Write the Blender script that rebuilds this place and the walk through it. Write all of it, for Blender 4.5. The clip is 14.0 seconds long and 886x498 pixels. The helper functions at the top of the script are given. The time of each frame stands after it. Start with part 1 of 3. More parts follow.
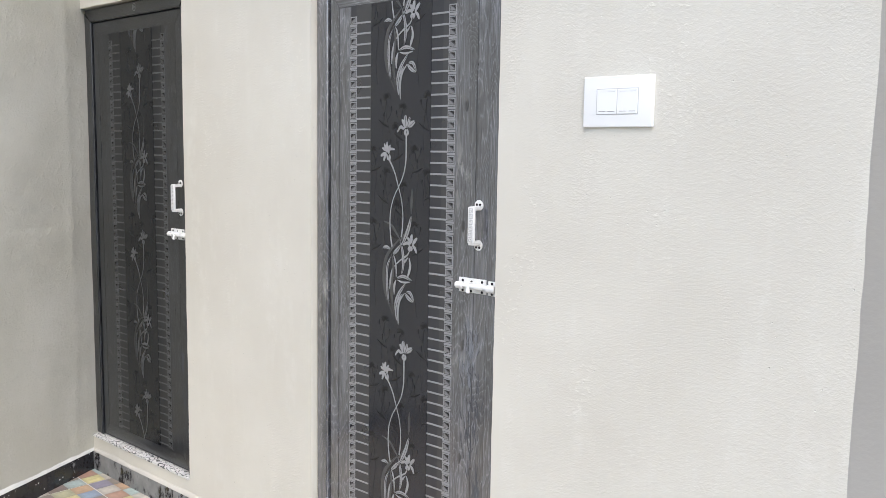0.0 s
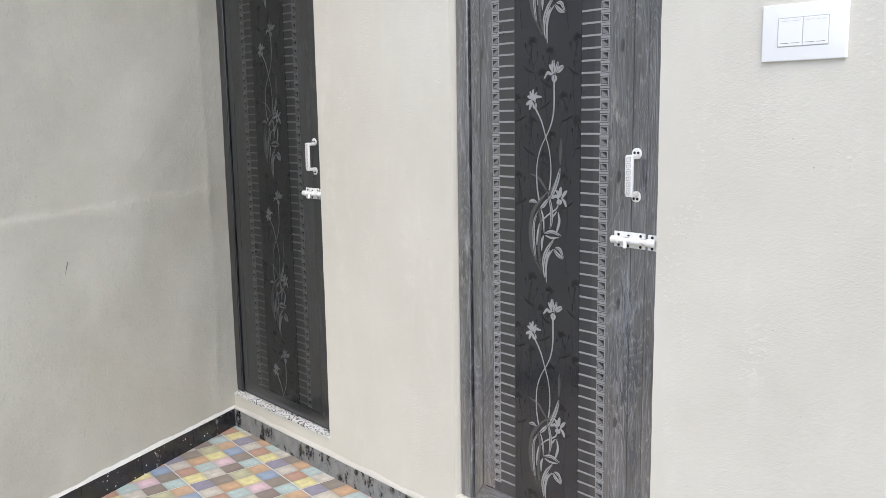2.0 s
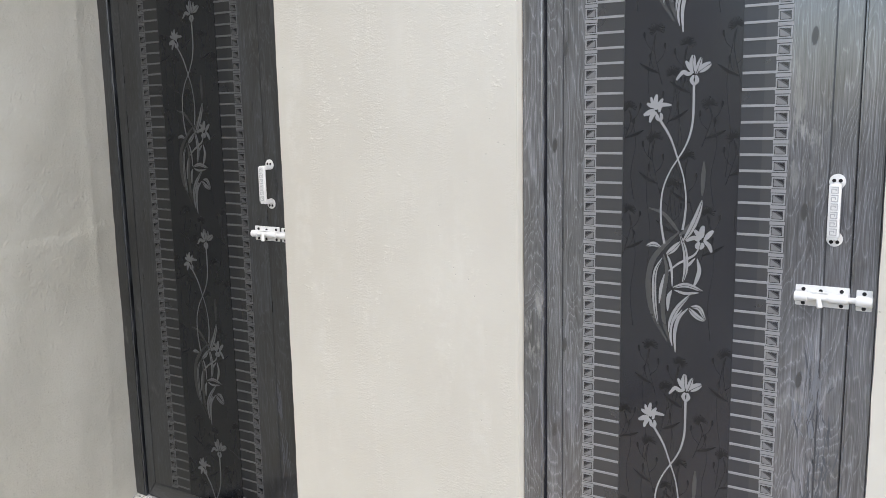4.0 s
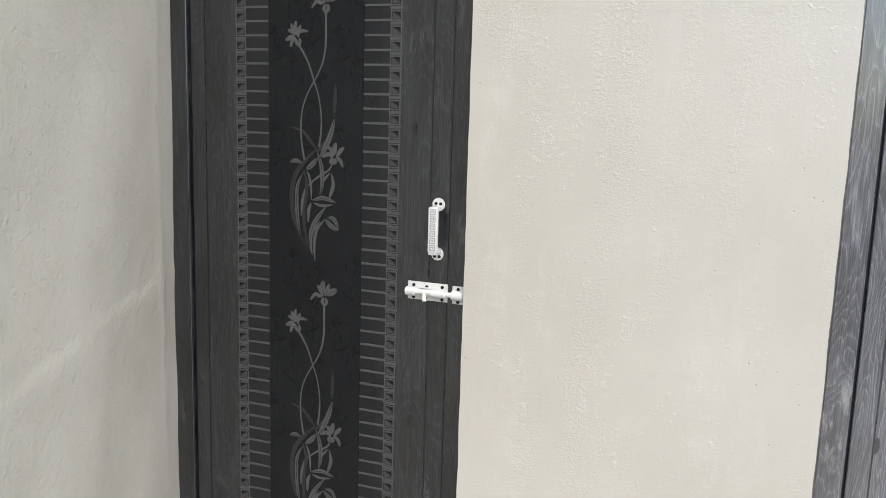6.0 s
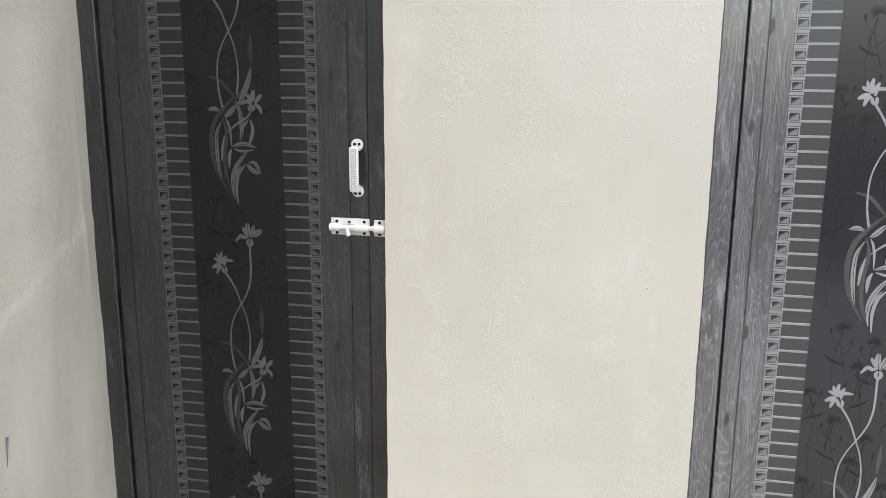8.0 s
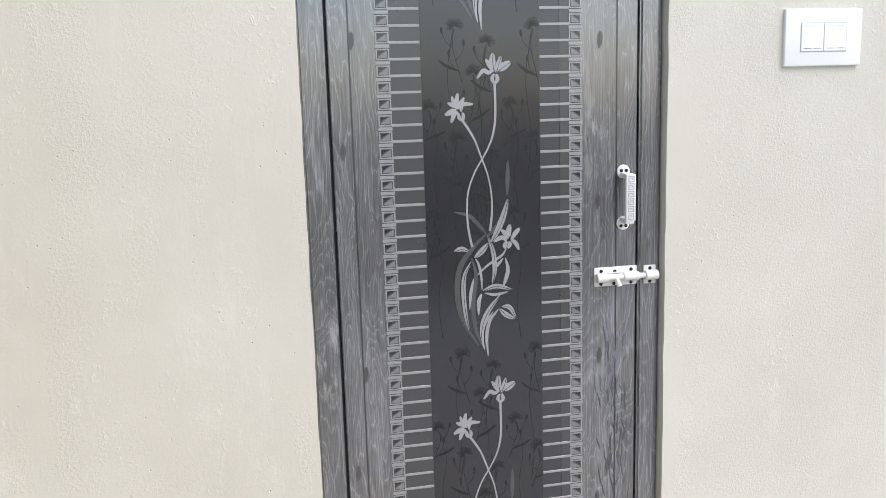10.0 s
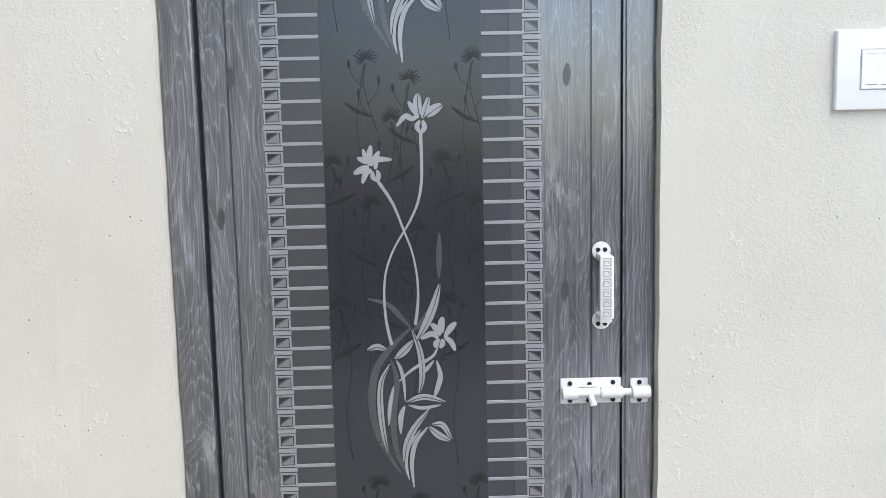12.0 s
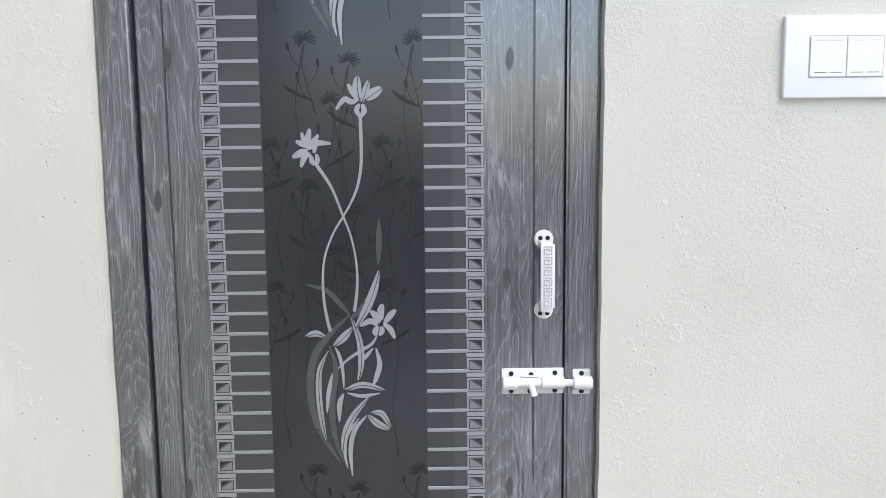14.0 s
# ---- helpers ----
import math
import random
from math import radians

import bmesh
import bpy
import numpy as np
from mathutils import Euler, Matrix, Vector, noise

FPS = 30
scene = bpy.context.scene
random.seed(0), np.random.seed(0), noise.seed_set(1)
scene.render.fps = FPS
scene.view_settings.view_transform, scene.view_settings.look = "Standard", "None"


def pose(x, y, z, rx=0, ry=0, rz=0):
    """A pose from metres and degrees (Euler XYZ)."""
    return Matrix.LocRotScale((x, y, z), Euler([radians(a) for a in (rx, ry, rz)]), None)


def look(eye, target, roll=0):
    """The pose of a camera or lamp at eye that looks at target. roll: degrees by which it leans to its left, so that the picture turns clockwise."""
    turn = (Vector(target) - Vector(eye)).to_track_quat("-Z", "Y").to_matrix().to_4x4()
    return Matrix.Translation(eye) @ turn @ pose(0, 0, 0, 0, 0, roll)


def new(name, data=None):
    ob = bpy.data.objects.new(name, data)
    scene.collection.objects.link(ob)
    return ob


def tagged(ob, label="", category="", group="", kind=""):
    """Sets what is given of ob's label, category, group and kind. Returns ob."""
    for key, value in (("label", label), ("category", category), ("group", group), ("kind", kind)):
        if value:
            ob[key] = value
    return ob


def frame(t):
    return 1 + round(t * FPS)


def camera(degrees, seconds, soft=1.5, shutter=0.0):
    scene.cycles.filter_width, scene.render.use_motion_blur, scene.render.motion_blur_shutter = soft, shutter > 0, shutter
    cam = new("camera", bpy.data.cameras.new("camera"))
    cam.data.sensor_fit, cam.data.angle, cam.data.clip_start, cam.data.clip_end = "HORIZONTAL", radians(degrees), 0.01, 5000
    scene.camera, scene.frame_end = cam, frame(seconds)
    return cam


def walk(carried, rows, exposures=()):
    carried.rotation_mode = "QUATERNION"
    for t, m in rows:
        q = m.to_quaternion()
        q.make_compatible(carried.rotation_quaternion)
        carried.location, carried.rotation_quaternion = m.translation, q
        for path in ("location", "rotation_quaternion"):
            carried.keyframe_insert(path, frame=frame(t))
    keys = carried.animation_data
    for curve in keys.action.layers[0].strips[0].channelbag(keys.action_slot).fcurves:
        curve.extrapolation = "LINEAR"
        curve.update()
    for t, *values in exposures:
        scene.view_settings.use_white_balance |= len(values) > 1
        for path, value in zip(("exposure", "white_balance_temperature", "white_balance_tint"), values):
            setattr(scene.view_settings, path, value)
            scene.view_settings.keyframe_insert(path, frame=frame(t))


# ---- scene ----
cam = camera(54.9, 14.0, soft=0.85)
UNIT = 1.08   # metres to one unit of the plan below; the doors come out 2.0 m high
PATH = [
    (0, (0.0426, -0.1130, 1.4306), (-1.1593, 1.2806, 1.2204), 0.9),
    (0.5, (0.0407, -0.0991, 1.4037), (-1.1343, 1.3019, 1.1074), 0.4),
    (1, (0.0083, -0.1065, 1.4009), (-1.1602, 1.2833, 1.0389), -0.5),
    (1.5, (-0.0157, -0.1352, 1.3954), (-1.2704, 1.1972, 1.1157), -1),
    (2, (-0.1157, -0.1093, 1.3991), (-1.4769, 1.1120, 1.1046), -0.9),
    (2.2, (-0.1639, -0.0880, 1.4074), (-1.5380, 1.1259, 1.1454), -0.6),
    (4.3, (-1.3537, -0.0361, 1.4444), (-2.2269, 1.5630, 1.1148), -1),
    (4.5, (-1.4917, -0.0315, 1.4574), (-2.2731, 1.6093, 1.1009), -0.6),
    (5, (-1.8593, -0.1000, 1.4741), (-2.4231, 1.6185, 1.0759), 2),
    (5.5, (-2.0833, -0.0694, 1.4815), (-2.6880, 1.6352, 1.0843), 2.2),
    (6, (-2.1824, -0.0222, 1.5028), (-2.8315, 1.6852, 1.1991), 1.7),
    (6.5, (-2.2370, -0.0907, 1.5287), (-2.6333, 1.7130, 1.3907), 1.2),
    (7, (-2.2611, -0.2065, 1.5361), (-2.6037, 1.6139, 1.5083), 0.5),
    (7.5, (-2.2426, -0.2315, 1.5380), (-2.6435, 1.5704, 1.3907), 1),
    (8, (-2.2546, -0.2194, 1.4926), (-2.6139, 1.5519, 1.0880), 0.3),
    (8.5, (-2.2565, -0.2083, 1.4352), (-2.4157, 1.5574, 0.9009), -0.5),
    (9, (-2.2593, -0.1944, 1.3991), (-2.0139, 1.5787, 0.9269), -0.9),
    (9.2, (-2.2713, -0.1713, 1.4130), (-1.8944, 1.5880, 0.9750), -1.5),
    (11.3, (-1.7620, 0.3639, 1.4602), (-1.4880, 2.1843, 1.2546), 0.6),
    (11.5, (-1.7361, 0.3769, 1.4667), (-1.5426, 2.2065, 1.2611), -0.2),
    (12, (-1.6694, 0.3944, 1.4565), (-1.6269, 2.2324, 1.2306), -1.3),
    (12.5, (-1.6324, 0.3972, 1.4546), (-1.6287, 2.2306, 1.1935), -2),
    (13, (-1.6139, 0.3935, 1.4556), (-1.6074, 2.2250, 1.1778), -2.2),
    (13.5, (-1.5806, 0.3917, 1.4574), (-1.5796, 2.2241, 1.1898), -2.2),
    (14, (-1.5620, 0.4120, 1.4444), (-1.5417, 2.2481, 1.2009), -0.6),
]
EXPOSURES = [(0.0, 1.17, 6550, 10), (2.2, 1.12, 6500, 10), (5.0, 1.12, 6550, 10), (6.0, 1.14, 6620, 9), (7.0, 1.15, 6650, 8), (8.0, 1.16, 6700, 9), (9.0, 1.18, 6800, 10), (11.5, 1.18, 6400, 9), (14.0, 1.18, 6350, 9)]
walk(cam, [(t, look(Vector(eye) * UNIT, Vector(target) * UNIT, roll)) for t, eye, target, roll in PATH], EXPOSURES)


# ---- world, sun, exposure ----
world = bpy.data.worlds.new("overcast_sky")
scene.world = world
world.use_nodes = True
wn, wl = world.node_tree.nodes, world.node_tree.links
sky = wn.new("ShaderNodeTexSky")
sky.sky_type, sky.sun_disc = "NISHITA", False
sky.sun_elevation, sky.sun_rotation = radians(56), radians(130)
sky.air_density, sky.dust_density, sky.ozone_density = 1.0, 2.0, 1.0
wl.new(sky.outputs["Color"], wn["Background"].inputs["Color"])
wn["Background"].inputs["Strength"].default_value = 0.15

sun_lamp = bpy.data.lights.new("sun", "SUN")
sun_lamp.energy, sun_lamp.angle, sun_lamp.color = 1.0, radians(60), (1.0, 0.97, 0.93)
sun = new("sun", sun_lamp)
sun.matrix_world = look((2.6, -2.2, 5.0), (0.0, 0.0, 0.0))

# ---- plan ----
WALL_Y, FRAME_Y, LEAF_Y = 1.670, 1.693, 1.702   # faces of plaster, door frames, door leaves
LEFT_X, RIGHT_X = -3.540, -0.413                # the corner with the slanting side wall, the free end of the door wall
SIDE_TURN = 113.8                               # heading of the side wall towards the corner
WALL_TOP = 3.0
DOORS = {
    "door_1": dict(x0=-3.562, x1=-2.776, z0=0.153, z1=2.003, jl=0.061, jr=0.046, head=0.054, rail=0.051, toe=0.052,
                   pl=-3.279, pr=-3.037, cross=1.552, bar=1.843, handle=(-2.850, 1.239), bolt=(-2.918, 1.098)),
    "door_2": dict(x0=-2.055, x1=-1.311, z0=0.150, z1=1.978, jl=0.052, jr=0.050, head=0.058, rail=0.052, toe=0.060,
                   pl=-1.817, pr=-1.576, cross=1.325, bar=1.3985, handle=(-1.394, 1.2325), bolt=(-1.459, 1.065)),
}
TILE_X, TILE_Y, TILE, TILE_TURN = -3.394, 1.241, 0.314, -4.0   # one corner, the side and the heading of the floor tiles
PITCH = 0.665           # one repeat of the printed flower
STEP = PITCH / 21       # one repeat of the printed border


# ---- materials ----
def rgb(r, g, b):
    def lin(c):
        c /= 255
        return c / 12.92 if c <= 0.04045 else ((c + 0.055) / 1.055) ** 2.4
    return (lin(r), lin(g), lin(b), 1.0)


class Mat:
    """A small builder of node materials."""

    def __init__(self, name, rough=0.6, spec=0.5, metal=0.0):
        self.m = bpy.data.materials.new(name)
        self.m.use_nodes = True
        self.n, self.l = self.m.node_tree.nodes, self.m.node_tree.links
        self.b = self.n["Principled BSDF"]
        self.b.inputs["Roughness"].default_value = rough
        self.b.inputs["Specular IOR Level"].default_value = spec
        self.b.inputs["Metallic"].default_value = metal
        self.co = self.n.new("ShaderNodeTexCoord").outputs["Object"]

    def mapped(self, sx, sy, sz):
        q = self.n.new("ShaderNodeMapping")
        q.inputs["Scale"].default_value = (sx, sy, sz)
        self.l.new(self.co, q.inputs["Vector"])
        return q.outputs["Vector"]

    def noise(self, scale, detail=4, rough=0.55, vec=None, distort=0.0):
        q = self.n.new("ShaderNodeTexNoise")
        q.inputs["Scale"].default_value, q.inputs["Detail"].default_value = scale, detail
        q.inputs["Roughness"].default_value, q.inputs["Distortion"].default_value = rough, distort
        self.l.new(vec or self.co, q.inputs["Vector"])
        return q.outputs["Fac"]

    def voronoi(self, scale, vec=None):
        q = self.n.new("ShaderNodeTexVoronoi")
        q.inputs["Scale"].default_value = scale
        self.l.new(vec or self.co, q.inputs["Vector"])
        return q.outputs["Distance"]

    def ramp(self, fac, *stops):
        q = self.n.new("ShaderNodeValToRGB")
        e = q.color_ramp.elements
        while len(e) < len(stops):
            e.new(0.5)
        for el, (p, c) in zip(e, stops):
            el.position = p
            el.color = c if isinstance(c, tuple) else (c, c, c, 1)
        self.l.new(fac, q.inputs["Fac"])
        return q.outputs["Color"]

    def mix(self, fac, a, b, mode="MIX"):
        q = self.n.new("ShaderNodeMix")
        q.data_type, q.blend_type = "RGBA", mode
        for sock, v in ((q.inputs["Factor"], fac), (q.inputs["A"], a), (q.inputs["B"], b)):
            if isinstance(v, (int, float, tuple)):
                sock.default_value = v
            else:
                self.l.new(v, sock)
        return q.outputs["Result"]

    def math(self, op, a, b=0.0):
        q = self.n.new("ShaderNodeMath")
        q.operation = op
        for sock, v in ((q.inputs[0], a), (q.inputs[1], b)):
            if isinstance(v, (int, float)):
                sock.default_value = v
            else:
                self.l.new(v, sock)
        return q.outputs["Value"]

    def bump(self, height, strength, dist, before=None):
        q = self.n.new("ShaderNodeBump")
        q.inputs["Strength"].default_value, q.inputs["Distance"].default_value = strength, dist
        self.l.new(height, q.inputs["Height"])
        if before:
            self.l.new(before, q.inputs["Normal"])
        return q.outputs["Normal"]

    def done(self, color=None, normal=None, rough=None):
        for key, v in (("Base Color", color), ("Normal", normal), ("Roughness", rough)):
            if isinstance(v, tuple):
                self.b.inputs[key].default_value = v
            elif v is not None:
                self.l.new(v, self.b.inputs[key])
        return self.m


def plaster(name, light, dark, rough_from=None, stain=0.0, streaks=0.30, peel=0.0):
    """Painted cement plaster: cloudy tone, pale brushed streaks, sandy grain, pin holes and clusters of chips.
    rough_from: the plan's x from which the plaster is left coarse; peel: strength of an all-over pebbled skin."""
    m = Mat(name, 0.88, 0.25)
    cloud = m.noise(1.3, 5, 0.6)
    streak = m.noise(1.0, 5, 0.65, m.mapped(9, 9, 1.6))
    mottle = m.noise(16, 5, 0.7)
    col = m.mix(m.ramp(cloud, (0.35, 0.0), (0.68, 1.0)), dark, light)
    pale = m.math("MULTIPLY", m.ramp(streak, (0.52, 0.0), (0.70, 1.0)), m.ramp(mottle, (0.42, 0.0), (0.62, 1.0)))
    col = m.mix(m.math("MULTIPLY", pale, streaks), col, (0.72, 0.71, 0.66, 1))
    col = m.mix(m.math("MULTIPLY", m.ramp(mottle, (0.5, 0.0), (0.8, 1.0)), 0.30), col, dark)
    if stain:
        damp = m.ramp(m.noise(1.7, 6, 0.62), (0.48, 0.0), (0.66, 1.0))
        col = m.mix(m.math("MULTIPLY", damp, stain), col, tuple(c * 0.62 for c in dark[:3]) + (1,))
    coarse = m.ramp(m.noise(2.3, 3), (0.50, 0.12), (0.72, 1.0))
    if rough_from is not None:
        sep = m.n.new("ShaderNodeSeparateXYZ")
        m.l.new(m.co, sep.inputs["Vector"])
        edge = m.n.new("ShaderNodeMapRange")
        edge.inputs["From Min"].default_value, edge.inputs["From Max"].default_value = rough_from, rough_from + 0.2
        edge.inputs["To Min"].default_value, edge.inputs["To Max"].default_value = 0.0, 0.50
        m.l.new(sep.outputs["X"], edge.inputs["Value"])
        coarse = m.math("MAXIMUM", m.math("MULTIPLY", coarse, 0.45), m.math("MULTIPLY", edge.outputs["Result"], m.math("ADD", m.noise(4, 4), 0.35)))
    bands = m.math("MAXIMUM", coarse, m.ramp(m.noise(1.0, 4, 0.6, m.mapped(5, 5, 1.3)), (0.50, 0.10), (0.66, 1.0)))
    grain = m.ramp(m.noise(1.0, 4, 0.65, m.mapped(165, 165, 165)), (0.42, 0.0), (0.72, 1.0))
    crumb = m.ramp(m.noise(1.0, 3, 0.6, m.mapped(85, 85, 85)), (0.55, 0.0), (0.70, 1.0))
    cluster = m.ramp(m.noise(1.0, 5, 0.7, m.mapped(5, 5, 2.2)), (0.54, 0.0), (0.62, 1.0))
    pit = m.ramp(m.voronoi(48), (0.05, 1.0), (0.10, 0.0))
    pit = m.math("MULTIPLY", pit, m.ramp(m.noise(1.0, 4, 0.7, m.mapped(9, 9, 4)), (0.53, 0.0), (0.60, 1.0)))
    col = m.mix(m.math("MULTIPLY", pit, 0.55), col, tuple(c * 0.35 for c in dark[:3]) + (1,))
    col = m.mix(m.math("MULTIPLY", m.math("MULTIPLY", crumb, cluster), 0.26), col, tuple(min(1, c * 1.18) for c in light[:3]) + (1,))
    n = m.bump(m.math("MULTIPLY", grain, bands), 0.45, 0.0022)
    n = m.bump(m.math("MULTIPLY", crumb, cluster), 0.36, 0.0020, n)
    if peel:
        n = m.bump(m.noise(62, 4, 0.62), peel, 0.004, n)
        n = m.bump(m.ramp(m.noise(24, 5, 0.7), (0.52, 0.0), (0.66, 1.0)), peel * 0.6, 0.004, n)
    n = m.bump(m.math("SUBTRACT", 1.0, pit), 0.7, 0.003, n)
    n = m.bump(m.noise(5, 4, 0.55), 0.2, 0.006, n)
    n = m.bump(pale, 0.8 * streaks, 0.0015, n)
    return m.done(col, n)


def wood(name, lie=False, low=0.014, high=0.17, gloss=0.85, dusty=1.0, cool=(1, 1, 1)):
    """Charcoal wood-grain laminate with pale contour lines, arches and cloudy patches; the grain stands up, or lies along x."""
    m = Mat(name, 0.34, gloss)
    m.b.inputs["Coat Weight"].default_value, m.b.inputs["Coat Roughness"].default_value = 1.6 * max(0.0, gloss - 0.4), 0.15
    m.b.inputs["Coat IOR"].default_value = 2.1
    info, shift = m.n.new("ShaderNodeObjectInfo"), m.n.new("ShaderNodeVectorMath")
    shift.operation = "MULTIPLY_ADD"
    m.l.new(info.outputs["Random"], shift.inputs[0])
    shift.inputs[1].default_value = (37, 11, 23)
    m.l.new(m.co, shift.inputs[2])
    m.co = shift.outputs["Vector"]

    def along(x, y, z):
        return m.mapped(z, y, x) if lie else m.mapped(x, y, z)
    figure = m.noise(1.0, 2, 0.45, along(11, 5, 2.3), 0.5)
    ruffle = m.noise(1.0, 3, 0.6, along(130, 30, 7))
    rings = m.math("FRACT", m.math("ADD", m.math("MULTIPLY", figure, 24.0), m.math("MULTIPLY", ruffle, 1.3)))
    rings = m.ramp(rings, (0.0, 0.22), (0.40, 0.34), (0.50, 1.0), (0.57, 0.42), (0.80, 0.0), (1.0, 0.22))
    fibre = m.ramp(m.noise(1.0, 5, 0.7, along(420, 30, 7)), (0.40, 0.0), (0.60, 1.0))
    tone = m.ramp(m.noise(1.0, 4, 0.6, along(13, 5, 2.6)), (0.32, 0.0), (0.66, 1.0))
    value = m.math("ADD", m.math("MULTIPLY", tone, 0.34), m.math("ADD", m.math("MULTIPLY", rings, 0.40), m.math("MULTIPLY", fibre, 0.34)))
    mid = low + (high - low) * 0.30
    col = m.ramp(value, *((p, tuple(v * c for c in cool) + (1,)) for p, v in ((0.12, low), (0.50, mid), (0.92, high))))
    scuff = m.math("MULTIPLY", m.ramp(m.noise(3.2, 3, 0.6), (0.60, 0.0), (0.70, 1.0)), m.ramp(m.noise(1.0, 4, 0.7, m.mapped(60, 60, 14)), (0.5, 0.0), (0.62, 1.0)))
    col = m.mix(m.math("MULTIPLY", scuff, 0.6 * dusty), col, (0.30, 0.30, 0.29, 1))
    rough = m.ramp(fibre, (0.3, 0.28), (0.75, 0.42))
    return m.done(col, m.bump(value, 0.16, 0.0010), rough)


def printed(name, tone, rough=0.3, tint=(0.95, 1.0, 1.10), metal=0.0, spec=1.0, coat=0.0):
    """Printed laminate film in one tone, a little uneven, with dust specks."""
    m = Mat(name, rough, spec, metal)
    m.b.inputs["Coat Weight"].default_value, m.b.inputs["Coat Roughness"].default_value, m.b.inputs["Coat IOR"].default_value = coat, 0.2, 1.6
    a = tuple(tone * c * 0.85 for c in tint) + (1,)
    b = tuple(tone * c * 1.15 for c in tint) + (1,)
    col = m.mix(m.noise(7, 4), a, b)
    dust = m.math("MULTIPLY", m.ramp(m.voronoi(60), (0.0, 1.0), (0.045, 0.0)), m.ramp(m.noise(3, 2), (0.55, 0.0), (0.65, 0.5)))
    col = m.mix(dust, col, (0.45, 0.45, 0.43, 1))
    return m.done(col, m.bump(m.noise(18, 3), 0.04, 0.002), m.ramp(m.noise(6, 4), (0.3, rough - 0.05), (0.7, rough + 0.08)))


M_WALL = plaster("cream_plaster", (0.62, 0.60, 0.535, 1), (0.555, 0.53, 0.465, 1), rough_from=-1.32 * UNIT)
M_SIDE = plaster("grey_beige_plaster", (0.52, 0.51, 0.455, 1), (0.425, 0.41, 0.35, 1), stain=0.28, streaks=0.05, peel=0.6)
M_EDGE = plaster("pale_plaster_edge", (0.52, 0.50, 0.455, 1), (0.42, 0.405, 0.37, 1))
M_TRIM = plaster("white_cement_edge", (0.62, 0.62, 0.60, 1), (0.50, 0.50, 0.485, 1))


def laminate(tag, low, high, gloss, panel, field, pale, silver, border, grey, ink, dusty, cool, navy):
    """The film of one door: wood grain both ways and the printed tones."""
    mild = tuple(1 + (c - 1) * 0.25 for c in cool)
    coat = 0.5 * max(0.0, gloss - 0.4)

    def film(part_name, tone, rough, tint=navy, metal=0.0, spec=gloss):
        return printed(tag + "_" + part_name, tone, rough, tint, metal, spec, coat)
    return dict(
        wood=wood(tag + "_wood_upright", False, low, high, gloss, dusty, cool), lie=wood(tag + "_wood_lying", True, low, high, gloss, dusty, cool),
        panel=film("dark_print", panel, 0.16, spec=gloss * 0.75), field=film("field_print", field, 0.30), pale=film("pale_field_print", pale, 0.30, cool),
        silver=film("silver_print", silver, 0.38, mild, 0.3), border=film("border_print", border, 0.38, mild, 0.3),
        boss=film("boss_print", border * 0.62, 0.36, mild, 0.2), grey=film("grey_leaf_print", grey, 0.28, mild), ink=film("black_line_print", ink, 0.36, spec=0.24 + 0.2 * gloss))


# the corner door's dim reflections are put into darker tones; the other is dust-scuffed
FILM_SHADED = laminate("shaded", 0.003, 0.046, 0.60, 0.0048, 0.0055, 0.010, 0.105, 0.098, 0.016, 0.0030, 0.4, (0.86, 0.97, 1.14), (0.72, 0.95, 1.50))
# same laminate in paler tones, its brighter sky reflection partly in the colour
FILM_DUSTY_LIT = laminate("dusty", 0.008, 0.230, 1.0, 0.0125, 0.015, 0.030, 0.33, 0.30, 0.040, 0.003, 1.0, (0.94, 0.97, 1.09), (0.82, 0.91, 1.35))
M_GAP = Mat("dark_gap", 0.6, 0.3).done((0.016, 0.018, 0.026, 1))


def white_metal():
    m = Mat("white_enamel", 0.28, 0.5)
    col = m.mix(m.ramp(m.noise(30, 4), (0.45, 0.0), (0.75, 0.5)), (0.74, 0.74, 0.725, 1), (0.58, 0.575, 0.555, 1))
    return m.done(col, m.bump(m.noise(120, 2), 0.08, 0.001))


M_ENAMEL = white_metal()
M_PLASTIC = Mat("white_switch_plastic", 0.22, 0.5).done((0.78, 0.79, 0.79, 1))
M_HOLE = Mat("black_screw_recess", 0.6, 0.3).done((0.012, 0.012, 0.014, 1))
M_SEAM = Mat("grey_seam", 0.5).done((0.42, 0.42, 0.42, 1))
M_MARK = Mat("dark_mark", 0.5).done((0.12, 0.12, 0.12, 1))
M_CHALK = Mat("chalk", 0.9, 0.1).done((0.30, 0.31, 0.31, 1))


def granite(name, smear):
    """Polished black skirting with white specks and cement smears."""
    m = Mat(name, 0.3, 0.5)
    specks = m.ramp(m.voronoi(42), (0.10, 1.0), (0.17, 0.0))
    specks = m.math("MULTIPLY", specks, m.ramp(m.noise(14, 2), (0.46, 0.0), (0.52, 1.0)))
    col = m.mix(specks, m.mix(m.noise(30, 4), (0.012, 0.012, 0.014, 1), (0.03, 0.03, 0.034, 1)), (0.6, 0.6, 0.6, 1))
    cement = m.ramp(m.math("ADD", m.noise(1.0, 6, 0.7, m.mapped(17, 17, 8)), m.math("MULTIPLY", m.noise(40, 4, 0.7), 0.26)), (0.67 - smear, 0.0), (0.74 - smear, 0.9))
    col = m.mix(cement, col, m.mix(m.noise(22, 4), (0.13, 0.135, 0.14, 1), (0.34, 0.34, 0.33, 1)))
    return m.done(col, m.bump(cement, 0.4, 0.002), m.ramp(cement, (0.0, 0.25), (1.0, 0.8)))


M_SKIRT = granite("black_skirting_smeared", 0.12)
M_SKIRT_CLEAN = granite("black_skirting", -0.09)


